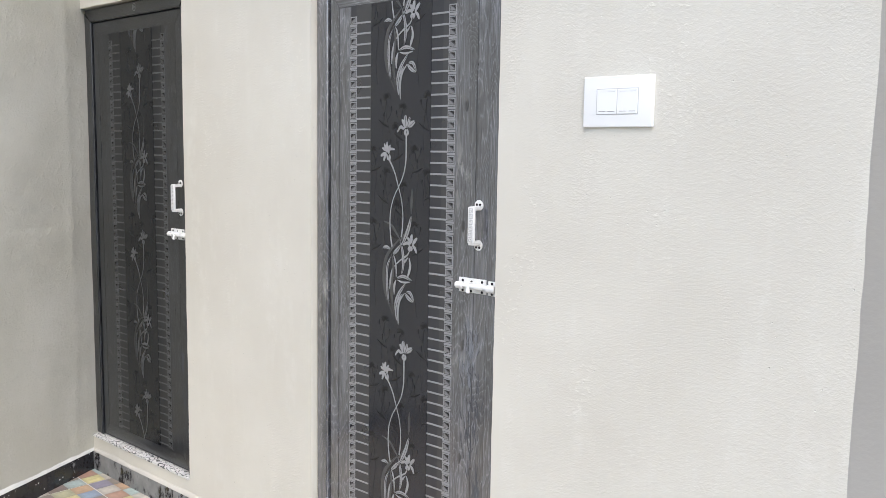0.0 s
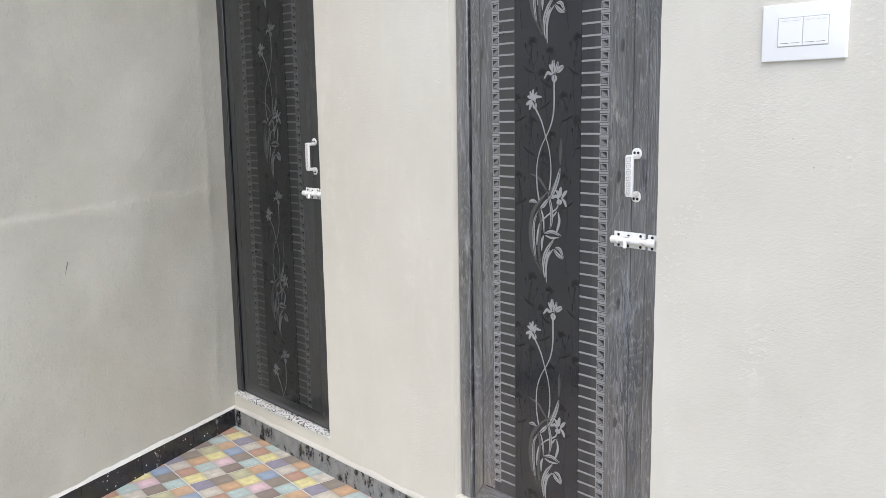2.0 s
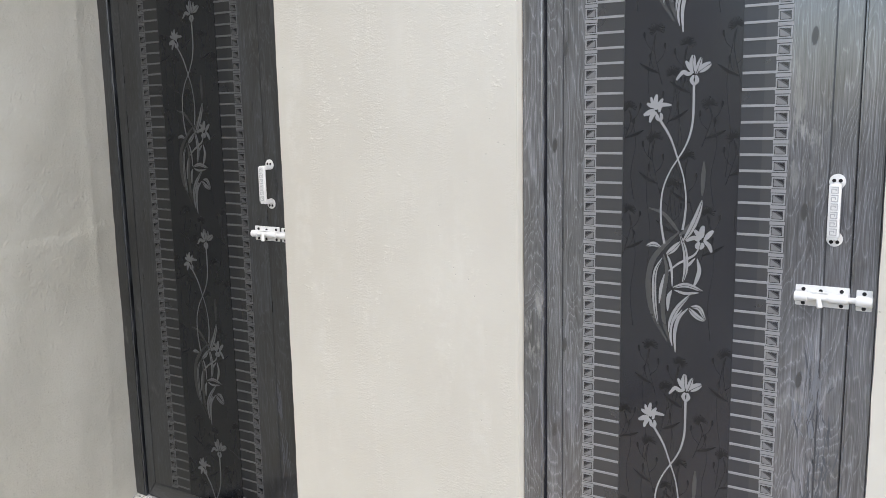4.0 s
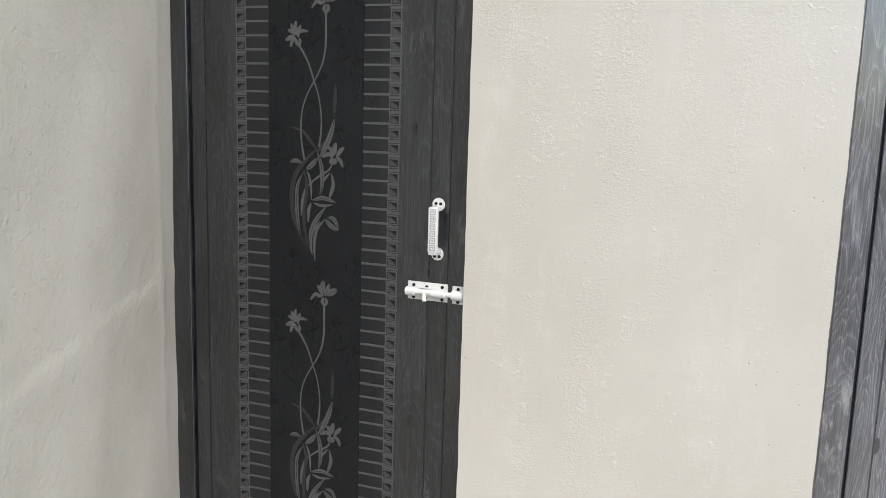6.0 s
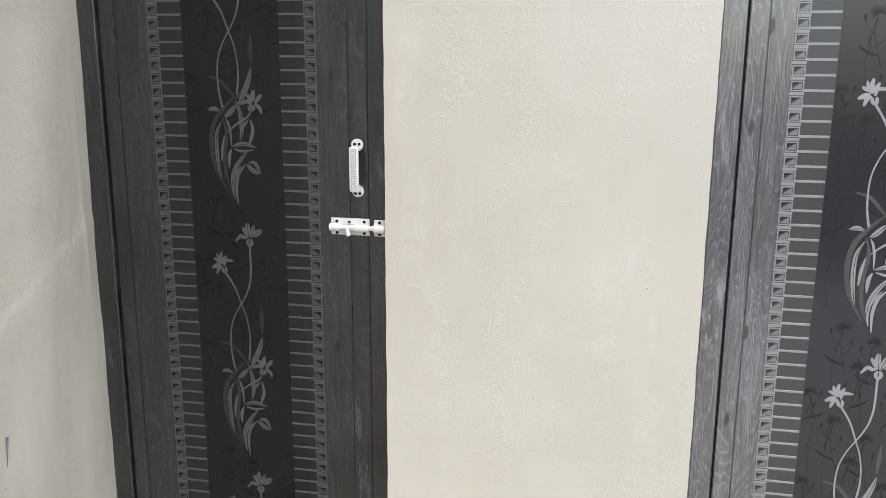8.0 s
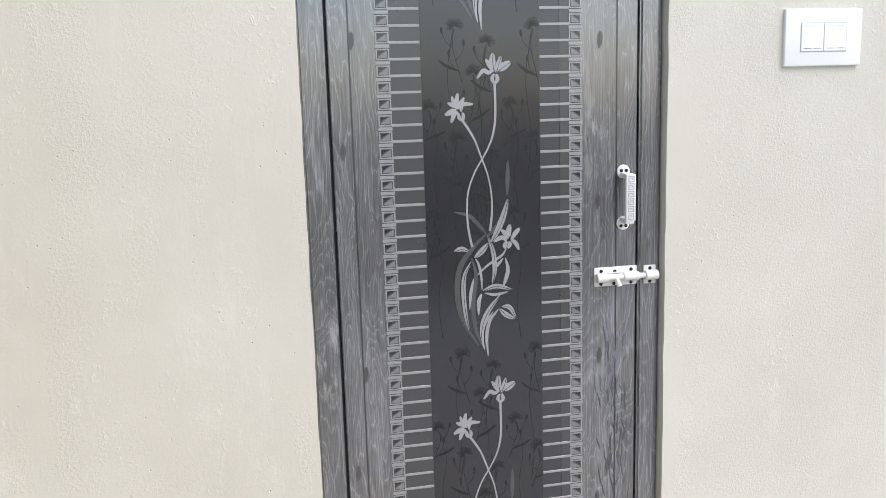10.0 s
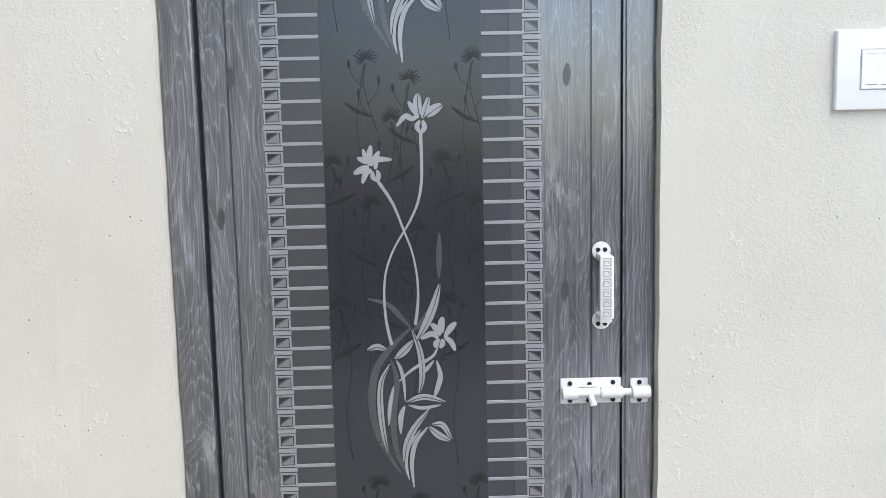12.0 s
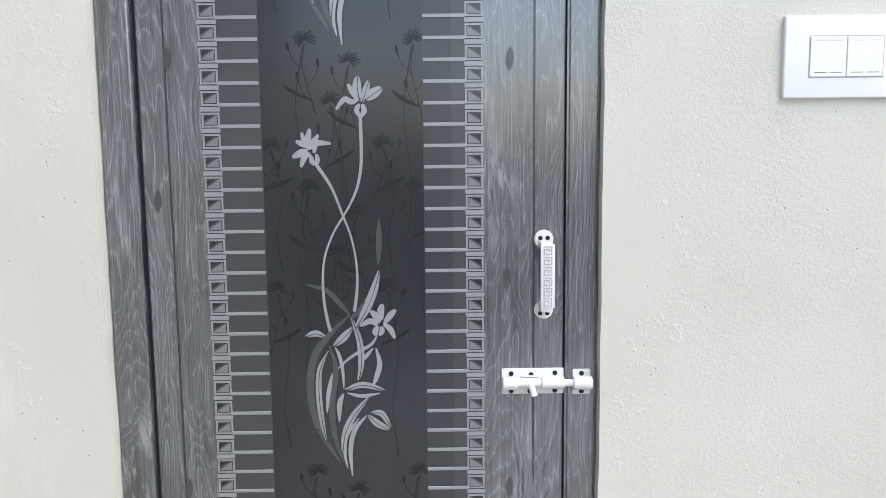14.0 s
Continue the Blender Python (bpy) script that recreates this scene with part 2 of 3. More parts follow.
def terrazzo():
    """Polished white sill stone with black bands, rows of dots and looped vein outlines."""
    m = Mat("patterned_sill_stone", 0.35, 0.5)
    dots = m.ramp(m.voronoi(120), (0.30, 1.0), (0.40, 0.0))
    loop = m.math("FRACT", m.math("MULTIPLY", m.noise(13, 2, 0.5), 10.0))
    loop = m.ramp(loop, (0.30, 0.0), (0.38, 1.0), (0.62, 1.0), (0.70, 0.0))
    where = m.ramp(m.noise(1.0, 2, 0.5, m.mapped(9, 9, 9)), (0.46, 0.0), (0.50, 1.0))
    black = m.mix(where, loop, dots)
    col = m.mix(black, (0.66, 0.66, 0.65, 1), (0.035, 0.04, 0.045, 1))
    col = m.mix(m.math("MULTIPLY", m.ramp(m.noise(14, 4), (0.5, 0.0), (0.62, 1.0)), 0.5), col, (0.50, 0.50, 0.48, 1))
    return m.done(col, m.bump(m.noise(70, 3), 0.15, 0.001))


M_SILL = terrazzo()


def tile_cell(name, colour):
    """One printed square of the floor tile: mottled, with the darker printed rim, slightly dusty."""
    m = Mat("tile_" + name, 0.38, 0.45)
    soft = tuple(c * 0.55 for c in colour[:3]) + (1,)
    col = m.mix(m.ramp(m.noise(26, 5, 0.65), (0.3, 0.0), (0.7, 1.0)), soft, colour)
    sep = m.n.new("ShaderNodeSeparateXYZ")
    m.l.new(m.co, sep.inputs["Vector"])
    rim = []
    for axis in "XY":
        f = m.math("FRACT", m.math("MULTIPLY", m.math("ADD", sep.outputs[axis], 4 * TILE * UNIT), 4 / (TILE * UNIT)))
        rim.append(m.math("MINIMUM", f, m.math("SUBTRACT", 1.0, f)))
    rim = m.math("ADD", m.math("MINIMUM", rim[0], rim[1]), m.math("MULTIPLY", m.math("SUBTRACT", m.noise(45, 4), 0.5), 0.14))
    col = m.mix(m.ramp(rim, (0.0, 0.62), (0.26, 0.0)), col, tuple(c * 0.34 for c in colour[:3]) + (1,))
    col = m.mix(m.math("MULTIPLY", m.noise(4, 4), 0.50), col, (0.50, 0.48, 0.455, 1))
    return m.done(col, m.bump(m.noise(60, 3), 0.1, 0.001))


CELLS = {k: tile_cell(k, rgb(*c)) for k, c in dict(
    tan=(204, 158, 108), blue=(120, 152, 190), taupe=(122, 108, 92), cyan=(178, 204, 204), olive=(186, 186, 142), yellow=(234, 224, 146),
    pink=(226, 190, 204), brown=(106, 82, 70), violet=(130, 126, 156), beige=(206, 200, 188), rust=(182, 130, 102)).items()}


def grout():
    m = Mat("pale_grout", 0.9, 0.2)
    return m.done(m.mix(m.noise(20, 4), (0.5, 0.5, 0.48, 1), (0.68, 0.68, 0.66, 1)), m.bump(m.noise(90, 3), 0.3, 0.002))


M_GROUT = grout()


def damp_plaster():
    """Grey plaster with a ragged damp band of its own shape along the foot."""
    m = Mat("damp_grey_plaster", 0.88, 0.25)
    sep = m.n.new("ShaderNodeSeparateXYZ")
    m.l.new(m.co, sep.inputs["Vector"])
    edge = m.math("ADD", sep.outputs["Z"], m.math("MULTIPLY", m.math("SUBTRACT", m.noise(16, 5, 0.7), 0.5), 0.16))
    band = m.ramp(edge, (0.10, 1.0), (0.165, 0.0))
    col = m.mix(m.noise(2.2, 5), (0.37, 0.36, 0.335, 1), (0.44, 0.43, 0.40, 1))
    col = m.mix(band, col, m.mix(m.noise(30, 4), (0.10, 0.10, 0.09, 1), (0.2, 0.195, 0.18, 1)))
    return m.done(col, m.bump(m.noise(50, 4), 0.35, 0.004))


M_DAMP = damp_plaster()


def cement(name, a, b):
    m = Mat(name, 0.9, 0.2)
    return m.done(m.mix(m.ramp(m.noise(6, 6, 0.65), (0.3, 0.0), (0.7, 1.0)), a, b), m.bump(m.noise(45, 4), 0.35, 0.004))


M_CEMENT = cement("whitish_cement", (0.42, 0.43, 0.45, 1), (0.62, 0.63, 0.65, 1))
M_GROUND = cement("dusty_ground", (0.14, 0.125, 0.105, 1), (0.20, 0.18, 0.15, 1))


# ---- mesh helpers ----
def to_mesh(name, bm, materials, sharp=None):
    me = bpy.data.meshes.new(name)
    bmesh.ops.scale(bm, vec=(UNIT, UNIT, UNIT), verts=bm.verts)
    bmesh.ops.recalc_face_normals(bm, faces=bm.faces)
    if sharp is not None:
        for f in bm.faces:
            f.smooth = True
    bm.to_mesh(me)
    bm.free()
    for m in materials if isinstance(materials, (list, tuple)) else [materials]:
        me.materials.append(m)
    if sharp is not None:
        me.set_sharp_from_angle(angle=radians(sharp))
    return me


def part(name, bm, material, parent, label="", sharp=None):
    me = bm if isinstance(bm, bpy.types.Mesh) else to_mesh(name, bm, material, sharp)
    ob = new(name, me)
    ob.parent = parent
    return tagged(ob, label)


def put(ob, x, y, z, turn=0.0):
    """Sets a place of the plan, and a turn about the upright in degrees."""
    ob.location = Vector((x, y, z)) * UNIT
    ob.rotation_euler.z = radians(turn)
    return ob


def thing(name, label, category="", kind="", at=(0, 0, 0), group=""):
    ob = new(name)
    put(ob, *at)
    ob.empty_display_size = 0.1
    return tagged(ob, label, category, group, kind)


def box(x0, x1, y0, y1, z0, z1, bevel=0.0, bm=None, segments=2):
    bm = bm or bmesh.new()
    v = [bm.verts.new((x, y, z)) for x in (x0, x1) for y in (y0, y1) for z in (z0, z1)]
    faces = [bm.faces.new([v[i] for i in q]) for q in ((0, 1, 3, 2), (4, 6, 7, 5), (0, 4, 5, 1), (2, 3, 7, 6), (0, 2, 6, 4), (1, 5, 7, 3))]
    if bevel:
        bmesh.ops.bevel(bm, geom=list({e for f in faces for e in f.edges}), offset=bevel, segments=segments, affect="EDGES", profile=0.6)
    return bm


def rod(a, b, r, bm=None, sides=14, r2=None, bevel=0.0):
    bm = bm or bmesh.new()
    a, b = Vector(a), Vector(b)
    m = Matrix.Translation((a + b) / 2) @ (b - a).to_track_quat("Z", "Y").to_matrix().to_4x4()
    made = bmesh.ops.create_cone(bm, cap_ends=True, segments=sides, radius1=r, radius2=r if r2 is None else r2, depth=(b - a).length, matrix=m)
    if bevel:
        es = [e for e in {e for v in made["verts"] for e in v.link_edges} if any(len(f.verts) > 4 for f in e.link_faces)]
        bmesh.ops.bevel(bm, geom=es, offset=bevel, segments=2, affect="EDGES")
    return bm


def sheet(us, ws, hole, place, back):
    """A plastered face on a fine grid with openings, given thickness: place(u, w) is the face, back the way into the wall."""
    bm = bmesh.new()
    grid = {}

    def vert(i, j):
        if (i, j) not in grid:
            grid[i, j] = bm.verts.new(place(us[i], ws[j]))
        return grid[i, j]
    for i in range(len(us) - 1):
        for j in range(len(ws) - 1):
            if not hole((us[i] + us[i + 1]) / 2, (ws[j] + ws[j + 1]) / 2):
                bm.faces.new((vert(i, j), vert(i + 1, j), vert(i + 1, j + 1), vert(i, j + 1)))
    rim = [e for e in bm.edges if e.is_boundary]
    made = bmesh.ops.extrude_edge_only(bm, edges=rim)["geom"]
    bmesh.ops.translate(bm, verts=[g for g in made if isinstance(g, bmesh.types.BMVert)], vec=back)
    return bm


def stops(marks, step):
    """Even steps of about that length between the marks."""
    out = [marks[0]]
    for a, b in zip(marks, marks[1:]):
        n = max(1, round((b - a) / step))
        out += [a + (b - a) * (k + 1) / n for k in range(n)]
    return out


def wobble(x, y, z, s, seed=0.0):
    return noise.noise((x * s + seed, y * s, z * s - seed))


# ---- large structure ----
D1, D2 = DOORS["door_1"], DOORS["door_2"]
US = stops([LEFT_X, D1["x1"], D2["x0"], D2["x1"], RIGHT_X], 0.02)
WS = stops([0.0, 0.105, D1["z0"], D2["z1"], D1["z1"] + 0.003, WALL_TOP], 0.02)


def in_door(u, w):
    return (u < D1["x1"] and D1["z0"] < w < D1["z1"] + 0.003) or (D2["x0"] < u < D2["x1"] and D2["z0"] < w < D2["z1"])


def door_wall_point(u, w):
    d = 0.0016 * wobble(u, 0, w, 2.2) + 0.0009 * wobble(u, 3, w, 9)
    swell = 0.003 * math.exp(-((u - RIGHT_X + 0.02) / 0.05) ** 2) * wobble(0, 7, w, 6)
    return (u + 0.0018 * wobble(u, 9, w, 13) + swell, WALL_Y + d, w + 0.0018 * wobble(u, 13, w, 13) if w > 0 else w)


bm = sheet(US, WS, in_door, door_wall_point, (0, 0.115, 0))
for v in bm.verts:
    if v.co.x > RIGHT_X - 0.008 and v.co.y > WALL_Y + 0.05:
        v.co.x -= 0.07
wall_north = new("wall_north", to_mesh("wall_north", bm, M_WALL, 35))
tagged(wall_north, "cream painted cement plaster wall with two door openings", "wall", kind="structure")
wall_core = new("wall_north_back", to_mesh("wall_north_back", box(LEFT_X, RIGHT_X - 0.075, WALL_Y + 0.1155, WALL_Y + 0.23, 0, WALL_TOP), M_WALL))
tagged(wall_core, "plain rear half of the plastered door wall", "wall", kind="structure")

YS = stops([-3.2, -1.2, 0.0, 0.35], 0.02)
ZS = stops([0.0, 0.96], 0.03) + stops([0.96, 1.24], 0.007)[1:] + stops([1.24, WALL_TOP], 0.03)[1:]


def side_wall_point(u, w):
    """Along the side wall, u = 0 in the corner: hollows, a ragged ledge at chest height and an upright ridge."""
    d = 0.006 * wobble(0, u, w, 1.5, 4) + 0.004 * wobble(1, u, w, 4.5, 4) + 0.0016 * wobble(2, u, w, 14, 4)
    ledge = 1.10 + 0.10 * u * 0.3 + 0.02 * wobble(0, u, 0, 3, 8)
    ledge += 0.012 * wobble(0, u, 0, 14, 5) + 0.006 * wobble(0, u, 0, 37, 5)
    d += 0.0085 / (1 + math.exp(max(-40, min(40, (w - ledge) / 0.004)))) * math.exp(-max(0.0, ledge - w) / 0.25) * (0.25 + 0.75 * abs(wobble(0, u, 0, 2.3, 2)))
    d += 0.006 * math.exp(-((u + 0.10 - 0.015 * wobble(0, 0, w, 2, 6)) / 0.022) ** 2) * (0.6 + wobble(0, 0, w, 2.2, 3))
    return (u, -d, w)


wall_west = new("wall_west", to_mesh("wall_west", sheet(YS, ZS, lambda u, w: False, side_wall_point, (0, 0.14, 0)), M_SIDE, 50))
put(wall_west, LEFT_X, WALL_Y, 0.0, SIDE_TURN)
tagged(wall_west, "grey beige plaster side wall with uneven ridges", "wall", kind="structure")

bm = bmesh.new()
rod((-0.868, -0.006, 0.90), (-0.884, -0.006, 0.855), 0.0022, bm, 6, 0.0005)
scratch = part("scratch", bm, M_MARK, wall_west, "short dark gouge in the plaster")

wall_far = new("wall_north_far", to_mesh("wall_north_far", box(-2.2, 2.6, 2.93, 3.07, 0.0, WALL_TOP), M_DAMP))
tagged(wall_far, "grey plaster wall with dark damp along its foot", "wall", kind="structure")
ground = new("ground", to_mesh("ground", box(-600, 600, -600, 600, -0.5, -0.06), M_GROUND))
tagged(ground, "dusty bare ground reaching the horizon", "ground", kind="structure")
floor = new("floor", to_mesh("floor", box(-4.2, 1.5, -2.4, WALL_Y + 0.1, -0.06, -0.0012), M_GROUT))
tagged(floor, "terrace floor of multicoloured checked tiles with pale grout", "floor", kind="structure")
passage = new("floor_passage", to_mesh("floor_passage", box(-2.2, 2.6, WALL_Y + 0.1, 2.93, -0.06, -0.003), M_CEMENT))
tagged(passage, "whitish cement floor of the passage behind", "floor", kind="structure")


# ---- doors ----
def ribbon(bm, pts, width, lift, taper):
    """A flat raised stroke along a smooth line through pts (mm): taper(t) gives the share of the width."""
    p = [Vector((x / 1000, z / 1000)) for x, z in pts]
    p = [p[0] * 2 - p[1]] + p + [p[-1] * 2 - p[-2]]
    line = []
    for a, b, c, d in zip(p, p[1:], p[2:], p[3:]):
        for k in range(4):
            t = k / 4
            line.append(0.5 * (2 * b + (c - a) * t + (2 * a - 5 * b + 4 * c - d) * t * t + (3 * b - a - 3 * c + d) * t ** 3))
    line.append(p[-2])
    n, rows = len(line) - 1, []
    for k, q in enumerate(line):
        way = (line[min(k + 1, n)] - line[max(k - 1, 0)]).normalized()
        off = Vector((-way.y, way.x)) * max(width / 2000 * taper(k / n), 0.0002)
        rows.append([bm.verts.new((v.x, y, v.y)) for v in (q + off, q - off) for y in (-lift, 0.0003)])
    for a, b in zip(rows, rows[1:]):
        for i, j in ((0, 2), (1, 0), (2, 3)):
            bm.faces.new((a[i], a[j], b[j], b[i]))
    for r in (rows[0], rows[-1]):
        bm.faces.new((r[0], r[1], r[3], r[2]))


def petal(t):
    return 0.25 + 0.85 * math.sin(math.pi * min(1.0, t * 0.9 + 0.05)) ** 0.8


def blade(t):
    return math.sin(math.pi * (0.04 + 0.92 * t)) ** 0.7


def stem(t):
    return 0.8 + 0.2 * math.cos(6 * t)


STEMS = [
    (5.0, [(-38, 78), (-22.8, 54.9), (-12.6, 34.9), (0, 0), (11, -30.8), (17.7, -66.2), (19.1, -97.4), (17.1, -124.4), (13.4, -146.9)]),
    (5.0, [(29.2, 149), (29.7, 108), (28.5, 74), (22.2, 43.6), (11.5, 19.2), (0, 0), (-16.9, -28), (-29.6, -62), (-33.5, -97), (-32.3, -133), (-28.2, -160), (-24, -178)]),
]
BLOOM_TALL = [
    (12, [(27.7, 176), (25.3, 193), (26.3, 208)]), (9, [(32, 171), (38, 187), (42.5, 202)]), (14, [(38, 175), (49, 183), (62, 191)]), (8, [(25, 174.5), (18.4, 186), (11.6, 197)]),
    (8, [(27.7, 175), (16.5, 171), (6.2, 175), (-6.8, 160)]), (7, [(28.5, 168), (24, 159), (28.3, 149)]), (7.5, [(32.8, 168), (35.3, 157.6), (30.1, 149)]),
]
BLOOM_SIDE = [
    (6, [(-51.6, 105), (-56.6, 117), (-59, 127)]), (8.5, [(-49.9, 101), (-49.6, 117), (-46.8, 132)]), (7.5, [(-48.2, 101), (-41, 113), (-34, 123)]), (7.5, [(-51.6, 105), (-60, 110), (-67.8, 114)]),
    (10, [(-50.8, 99.7), (-61, 96), (-74, 90)]), (8.5, [(-46.5, 94.5), (-55, 91), (-61.5, 75)]), (8, [(-41, 96), (-37.7, 110), (-16, 110)]), (7, [(-45.7, 93), (-45, 84), (-39, 78)]), (6.5, [(-38, 94.5), (-36.3, 86), (-38, 77)]),
]
BLOOM_LOW = [
    (10, [(54.7, -161), (53.9, -147), (56.6, -136)]), (9, [(52, -165), (46, -154), (38, -146)]), (9, [(59, -167), (68, -154), (77, -145)]), (8, [(58, -167), (68.7, -176), (74.8, -190)]),
    (8.5, [(48.5, -169), (38, -162), (22, -169.6)]), (8.5, [(50, -170.5), (45, -178), (45.7, -185)]), (7.5, [(54.6, -171), (55.5, -178), (51, -185)]), (4.5, [(47.5, -185), (40.3, -197), (27, -206), (4.7, -220), (-14, -236.5)]),
]
LEAVES_UP = [
    (10, [(-63, -185), (-47, -180.5), (-32, -186)]), (13, [(52.6, -84), (43.6, -115), (31, -145), (14.9, -172)]), (12, [(9.6, -172), (-4.7, -188), (-19.9, -201)]), (5.5, [(-18, -203), (-12, -215), (-7, -238), (-5.6, -269)]),
    (10, [(8.9, -157), (20, -192), (22.3, -229), (16.8, -257)]), (8.5, [(45.5, -205), (50.7, -229), (46, -249), (39.8, -265)]), (6, [(41, -205), (29.5, -218), (24, -224)]),
]
LEAVES_LOW = [
    (9.5, [(-27.9, -209), (-42.5, -238), (-44.8, -280), (-41, -322), (-35, -353)]), (6.5, [(-23, -244), (-29.7, -275), (-32.8, -308)]), (8.5, [(-6.6, -277), (-13, -294), (-14, -322)]), (10, [(-3.8, -270.7), (24.7, -263), (58.4, -272.6)]),
    (6, [(-0.3, -276), (22, -281), (50.4, -277)]), (11, [(32.5, -283), (8.2, -312.7), (-5.5, -341), (-10.3, -369)]), (5.5, [(17, -316.5), (-2.8, -345.7), (-6.7, -374), (-2.5, -398)]), (7.5, [(28.7, -312.7), (9.8, -336), (2.3, -369), (4.5, -411)]),
    (9.5, [(35.9, -308), (52.8, -310), (66, -333)]), (11, [(31.4, -312.5), (45.6, -326), (64, -336)]),
]
LEAVES_GREY = [
    (9, [(54, -4), (53, -40), (51.7, -75)]), (8, [(-60, -104), (-29, -113.6), (-7.6, -136), (6.3, -152)]), (12, [(6.3, -152), (-25.8, -183), (-51, -220), (-58, -275), (-47, -331.5), (-15, -388)]),
    (10, [(-26, -201.5), (-17.7, -238), (-25, -294), (-21, -350), (-3.4, -396)]), (8, [(34.7, -124), (20.4, -147), (6.2, -158)]),
]
CARNATIONS = [(-51, 262), (14, 232), (-15, 173), (-107, 108), (62, 110), (-50, 44), (20, 6), (-10, -52), (-104, -110), (64, -108), (110, 262), (112, 44)]


def strokes(rows, lift, taper):
    bm = bmesh.new()
    for k, (w, pts) in enumerate(rows):
        ribbon(bm, pts, w, lift + 0.00006 * k, taper)
    return bm


def carnations():
    """Faint black line flowers with thin stalks, buds and narrow leaves between the silver ones."""
    bm, rng = bmesh.new(), random.Random(5)
    for x, z in CARNATIONS:
        turn = rng.uniform(-0.5, 0.5)
        for j in range(13):
            a = turn + math.pi * (-0.2 + 1.4 * j / 12)
            r = rng.uniform(13, 18)
            tip = (x + r * math.cos(a), z + 0.85 * r * math.sin(a))
            mid = (x + 0.55 * r * math.cos(a + 0.2), z + 0.5 * r * math.sin(a + 0.2))
            ribbon(bm, [(x, z), mid, tip], 2.0, 0.0003 + 0.00001 * j, petal)
            ribbon(bm, [tip, (x + 1.03 * r * math.cos(a + 0.12), z + 0.88 * r * math.sin(a + 0.12)), (x + r * math.cos(a + 0.24), z + 0.85 * r * math.sin(a + 0.24))], 1.2, 0.0003, stem)
        side = rng.choice((-1, 1))
        drop = rng.uniform(80, 130)
        ribbon(bm, [(x, z - 6), (x + side * 4, z - drop * 0.35), (x - side * 5, z - drop * 0.7), (x - side * 14, z - drop)], 1.7, 0.00025, stem)
        for share, reach in ((0.4, 21), (0.62, -19), (0.8, 15)):
            u, v = x + side * (4 - 18 * max(0, share - 0.35)), z - drop * share
            ribbon(bm, [(u, v), (u + side * reach * 0.7, v + 14), (u + side * reach, v + 30)], 1.4, 0.00022, stem)
            ribbon(bm, [(u + side * reach, v + 28), (u + side * (reach + 1), v + 35), (u + side * (reach + 1), v + 41)], 4.5, 0.00028, petal)
        ribbon(bm, [(x + side * 3, z - 10), (x + side * 16, z - drop * 0.9), (x + side * 6, z - drop * 1.7), (x + side * 13, z - drop * 2.4)], 1.5, 0.00024, stem)
        ribbon(bm, [(x - side * 8, z - drop * 0.8), (x + side * 14, z - drop * 0.72), (x + side * 34, z - drop * 0.6)], 6, 0.00020, blade)
    return bm


def clipped(bm, x0, x1, z0, z1):
    for co, no in (((0, 0, z1), (0, 0, 1)), ((0, 0, z0), (0, 0, -1)), ((x1, 0, 0), (1, 0, 0)), ((x0, 0, 0), (-1, 0, 0))):
        bmesh.ops.bisect_plane(bm, geom=bm.verts[:] + bm.edges[:] + bm.faces[:], plane_co=co, plane_no=no, clear_outer=True)
    return bm


def outlines():
    """The black line that runs round every silver stroke."""
    bm = bmesh.new()
    for rows, taper, more in ((STEMS, stem, 1.6), (BLOOM_TALL, petal, 2.2), (BLOOM_SIDE, petal, 2.0), (BLOOM_LOW, petal, 2.0), (LEAVES_UP, blade, 2.6), (LEAVES_LOW, blade, 2.6)):
        for k, (w, pts) in enumerate(rows):
            ribbon(bm, pts, w + more, 0.00055 + 0.00001 * k, taper)
    return bm


def midribs():
    """Thin dark veins along the broad leaves, bowed a little to one side."""
    bm = bmesh.new()
    for w, pts in LEAVES_UP + LEAVES_LOW + BLOOM_TALL[:3]:
        if w >= 9:
            ribbon(bm, [(x + 0.6, z - 0.8) for x, z in pts], 1.3, 0.0016, stem)
    return bm


PRINTS = [
    ("flower_stem", lambda: strokes(STEMS, 0.0009, stem), "silver", "crossing silver printed flower stems"),
    ("tall_flower", lambda: strokes(BLOOM_TALL, 0.0010, petal), "silver", "silver printed flower"),
    ("side_flower", lambda: strokes(BLOOM_SIDE, 0.0010, petal), "silver", "silver printed flower"),
    ("low_flower", lambda: strokes(BLOOM_LOW, 0.0011, petal), "silver", "silver printed flower"),
    ("curved_leaf", lambda: strokes(LEAVES_UP, 0.0008, blade), "silver", "silver printed leaves"),
    ("long_leaf", lambda: strokes(LEAVES_LOW, 0.0008, blade), "silver", "silver printed leaves"),
    ("grey_leaf", lambda: strokes(LEAVES_GREY, 0.0005, blade), "grey", "dull grey printed leaves"),
    ("outline_print", outlines, "ink", "black outlines round the silver flowers"),
    ("leaf_vein", midribs, "ink", "dark veins along the silver leaves"),
    ("carnation_print", carnations, "ink", "faint black line flowers"),
]


